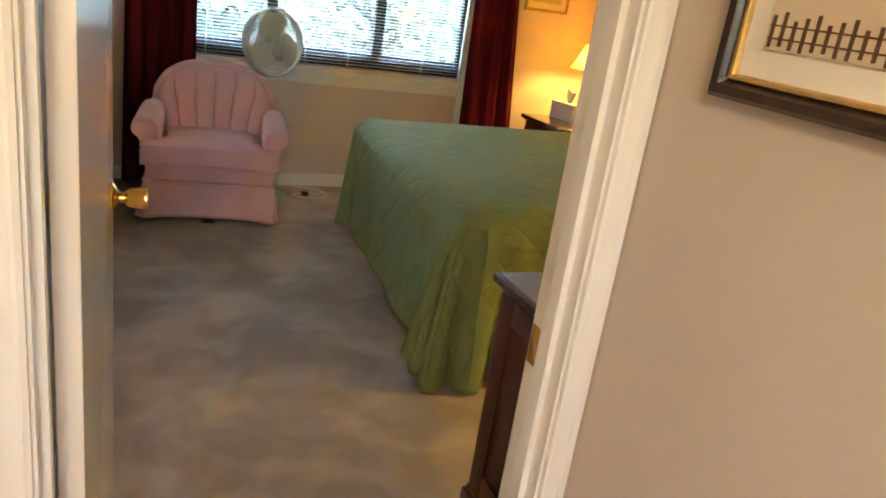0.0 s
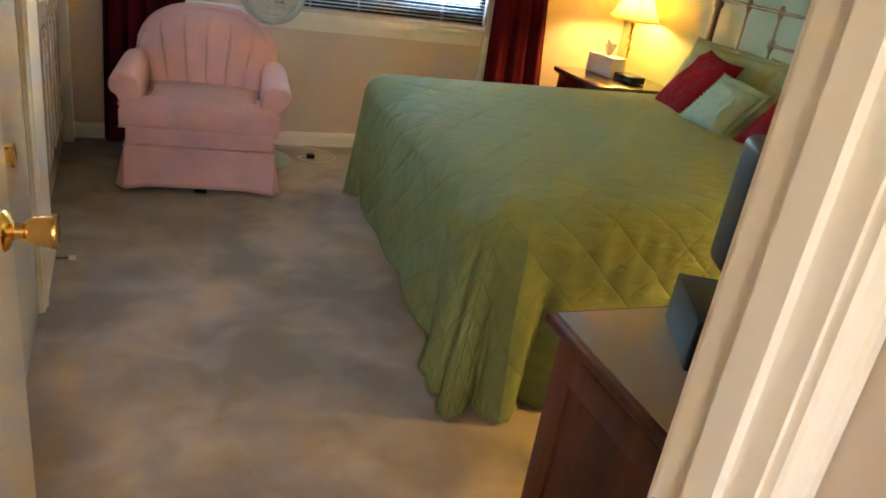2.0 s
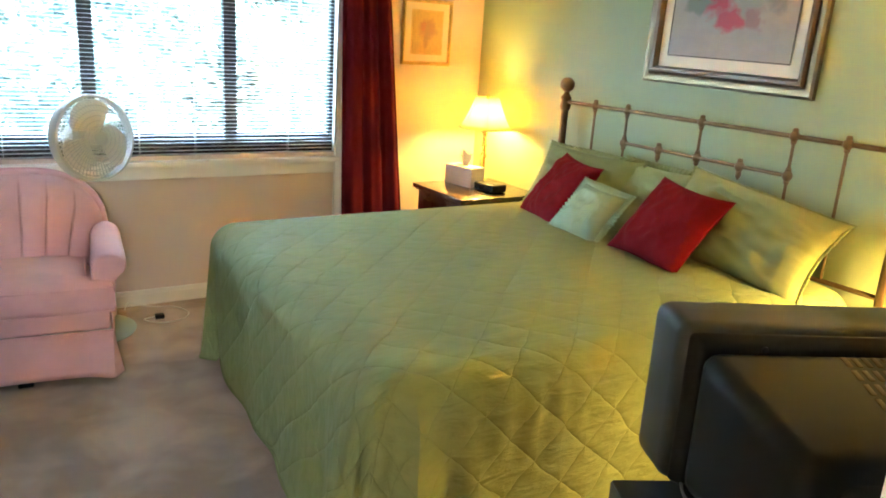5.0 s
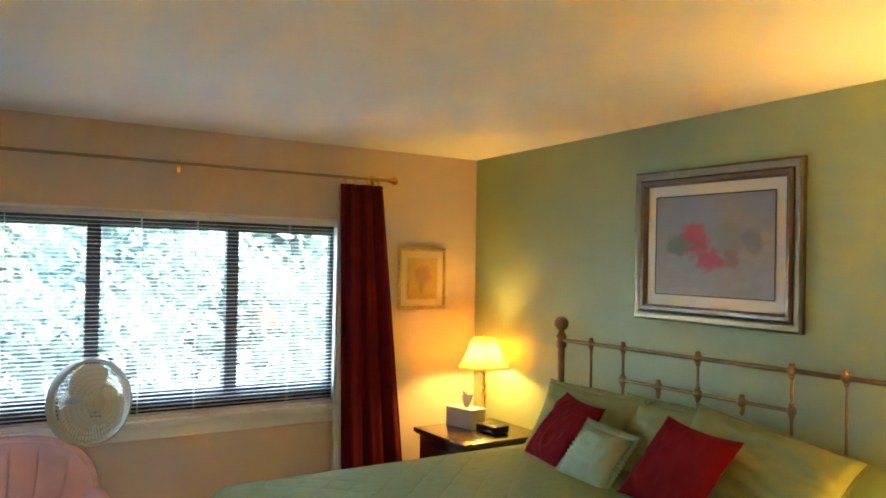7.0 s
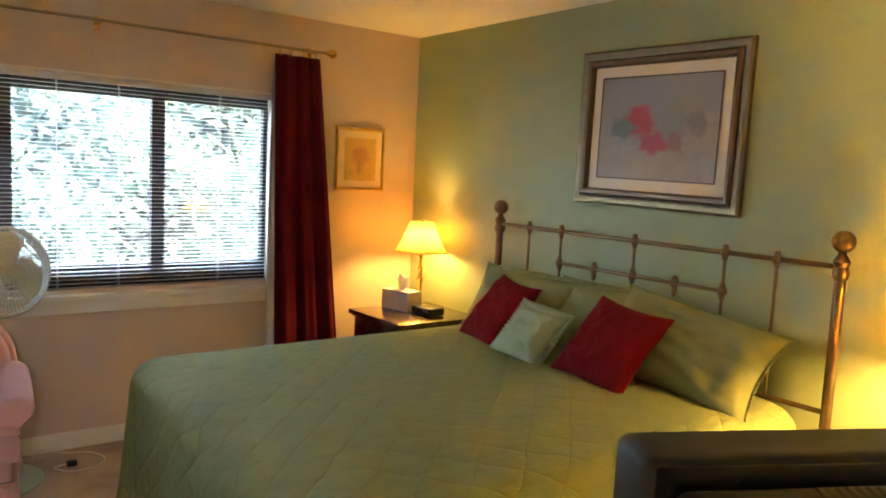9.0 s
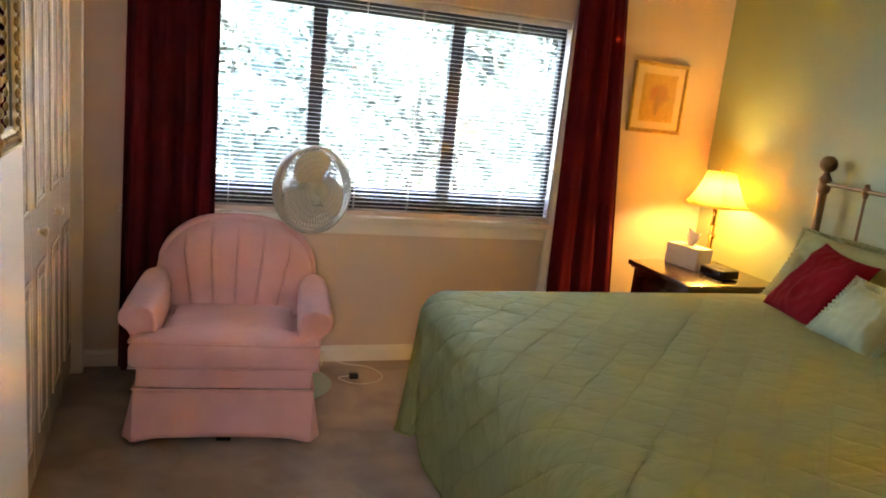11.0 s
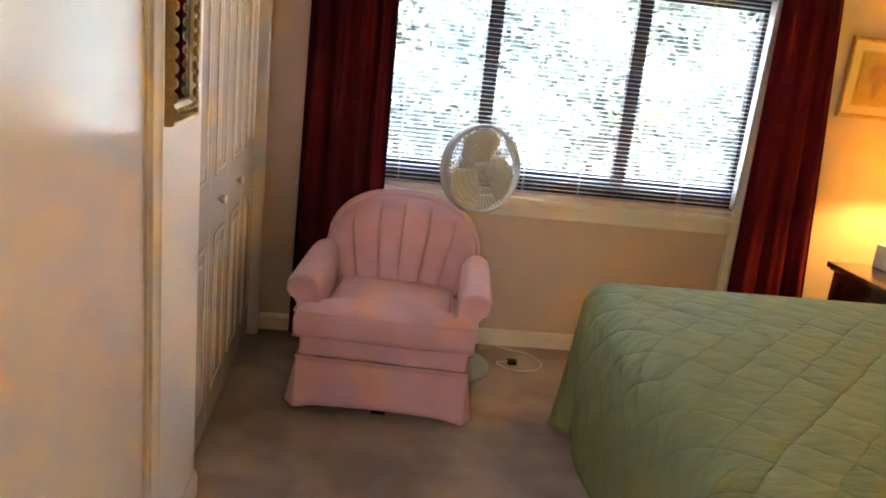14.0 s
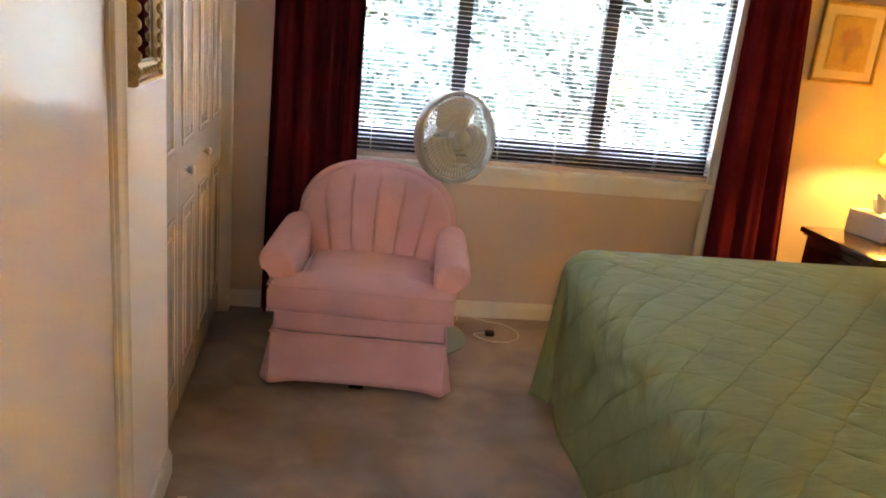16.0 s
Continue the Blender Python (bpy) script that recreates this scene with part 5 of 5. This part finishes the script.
p1, inner = framed("framed_painting", 0.945, 0.757, [(0.045, 0.03, SILVER_GILT, "outer_frame"), (0.035, 0.04, BROWN_FRAME, "inner_frame")], "flower painting in a champagne and brown frame", "painting", ROSE, 0.055, MAT_BOARD)
p1.matrix_world = pose(-0.004, -1.511, 1.436, 0, 0.8, -90)
for z in (inner[1], inner[3]):
    part("fillet", boxes([((inner[0], -0.0135, z - 0.003), (inner[2], -0.0115, z + 0.003))]), BLACK_FRAME, p1, smooth=False)
for x in (inner[0], inner[2]):
    part("fillet", boxes([((x - 0.003, -0.0135, inner[1]), (x + 0.003, -0.0115, inner[3]))]), BLACK_FRAME, p1, smooth=False)
p2, inner = framed("framed_print", 0.365, 0.405, [(0.022, 0.022, GOLD, "frame")], "small ochre flower print in a gilt frame", "picture", OCHRE, 0.055, CREAM_MAT)
p2.matrix_world = pose(-0.62, -0.004, 1.407)
part("print_border", boxes([((inner[0] - 0.012, -0.0083, inner[1] - 0.012), (inner[2] + 0.012, -0.0081, inner[3] + 0.012))]), GOLD, p2, smooth=False)
p3, inner = framed("framed_print", 0.80, 0.62, [(0.022, 0.024, BLACK_FRAME, "frame"), (0.009, 0.016, GOLD, "gilt_slip")], "beach fence print in a dark carved frame", "picture", BEACH, 0.033, MAT_BOARD)
p3.matrix_world = pose(HALL_SIDE - 0.003, -4.435, 1.403, 0, 0, -90)
for k in range(32):
    x = inner[0] + 0.004 + k * 0.0155
    part("printed_fence_post", boxes([((x, -0.0125, inner[1] + 0.003 + 0.002 * math.sin(k * 1.7)), (x + 0.005, -0.0116, inner[1] + 0.038 + 0.005 * math.sin(k * 2.1)))]), BROWN_FRAME, p3, smooth=False)
for z in (0.012, 0.026):
    part("printed_fence_rail", boxes([((inner[0] + 0.002, -0.0122, inner[1] + z), (inner[0] + 0.46, -0.0116, inner[1] + z + 0.002))]), BROWN_FRAME, p3, smooth=False)
p4, inner = framed("wall_mirror", 0.28, 0.62, [(0.012, 0.03, OLD_GOLD, "outer_frame"), (0.035, 0.024, OLD_GOLD, "carved_frame"), (0.008, 0.016, SILVER_GILT, "slip")], "wall mirror in a carved gilt frame", "mirror", MIRROR)
def carved_leaf(x, z, tall):
    bm = bmesh.new()
    add_ball(bm, (x, -0.022, z), 0.011, tall, 8)
    part("carved_leaf", bm, OLD_GOLD, p4)


for k in range(17):
    for x in (0.03, 0.25):
        carved_leaf(x, 0.03 + k * 0.035, 1.3)
for k in range(6):
    for z in (0.03, 0.59):
        carved_leaf(0.055 + k * 0.034, z, 0.8)
p4.matrix_world = LEFT @ pose(0.004, 0.03, 1.29, 0, 0, 90)

# Unseen fixture, added to go with the hall bulb.
hall_lamp = thing("ceiling_light", (-3.7, -6.2, HIGH), label="unseen round frosted ceiling light added for the warm hall light", category="ceiling light")
part("canopy", lathe([(0.15, -0.02), (0.155, -0.01), (0.15, 0)], 32), BRASS, hall_lamp)
thicken(part("dome", lathe([(0.02, -0.11), (0.08, -0.10), (0.12, -0.07), (0.14, -0.02)], 32, close=False), SHADE, hall_lamp, "frosted glass dome"), 0.003)


# ---- outside ----
def tree(at, height, spread_r, leaves, mat, seed, leaf=1.0):
    rnd = random.Random(seed)
    t = thing("tree", at, label="sunlit leafy garden tree outside the window", category="tree", group="garden trees")
    bm = bmesh.new()
    tips = []

    def limb(p, d, length, r, depth):
        pts, q, dd = [p], p.copy(), d.copy()
        for _ in range(4):
            dd = (dd + Vector((rnd.uniform(-.3, .3), rnd.uniform(-.3, .3), rnd.uniform(-.1, .25)))).normalized()
            q = q + dd * length / 4
            pts.append(q.copy())
        rings = []
        for i, c in enumerate(pts):
            rad = r * (1 - 0.5 * i / 4)
            rings.append([bm.verts.new(c + rad * Vector((math.cos(a), math.sin(a), 0))) for a in [2 * math.pi * k / 7 for k in range(7)]])
        for a, b in zip(rings, rings[1:]):
            for k in range(7):
                bm.faces.new((a[k], a[(k + 1) % 7], b[(k + 1) % 7], b[k]))
        tips.extend(pts[2:] if depth else pts[3:])
        if depth < 3:
            for _ in range(4 if depth == 0 else 3):
                out = Vector((rnd.uniform(-1, 1), rnd.uniform(-1, 1), rnd.uniform(0.0, 0.8))).normalized()
                limb(pts[rnd.choice((2, 3, 4))], out, length * rnd.uniform(0.45, 0.65), r * 0.45, depth + 1)

    limb(Vector((0, 0, 0)), Vector((0, 0, 1)), height * 0.6, 0.14, 0)
    part("trunk", bm, BARK, t)
    verts, faces = [], []
    for i in range(leaves):
        c = rnd.choice(tips) + Vector((rnd.gauss(0, 1), rnd.gauss(0, 1), rnd.gauss(0, 0.7))) * spread_r
        ax = Vector((rnd.uniform(-1, 1), rnd.uniform(-1, 1), rnd.uniform(-1, 1))).normalized()
        bx = ax.orthogonal().normalized()
        s = rnd.uniform(0.03, 0.07) * leaf
        k = len(verts)
        verts += [c + ax * s * 1.5, c + bx * s * 0.7, c - ax * s * 1.5, c - bx * s * 0.7]
        faces.append((k, k + 1, k + 2, k + 3))
    me = bpy.data.meshes.new("crown")
    me.from_pydata([tuple(v) for v in verts], [], faces)
    me.materials.append(mat)
    o = new("crown", me)
    o.parent = t
    tagged(o, "", "", "", "stuff")
    return t


GROUND = -2.6
structure("ground", boxes([((-250, 0.16, GROUND - 0.3), (250, 400, GROUND))]), GRASS, "mown grass outside the house", "ground")
structure("outside_wall", boxes([((-5.2, 0.152, GROUND), (0.12, 0.18, -0.1))]), PLASTER, "plain siding below the window", "wall")
for k, (x, y, h, s, n, m) in enumerate(((-4.2, 8.5, 5.2, 0.34, 6000, LEAF), (-1.2, 8.0, 5.2, 0.34, 7000, LEAF_B), (2.4, 8.5, 5.0, 0.36, 6000, LEAF), (5.6, 10, 5.4, 0.36, 6000, LEAF_B), (0.6, 14, 6.2, 0.5, 9000, LEAF), (6.5, 15, 6.2, 0.5, 9000, LEAF_B), (-4, 15, 6.2, 0.5, 8000, LEAF_B), (10, 14, 6, 0.5, 8000, LEAF))):
    tree((x, y, GROUND), h, s, n, m, 20 + k, 1.5 if y < 12 else 2.2)
for k in range(11):
    tree((-13 + 3.4 * k + 0.8 * math.sin(k * 5), 21 + 1.5 * math.sin(k * 2.3), GROUND), 7.4 + 0.8 * math.sin(k * 3.1), 0.8, 13000, LEAF if k % 2 else LEAF_B, 60 + k, 4.6)
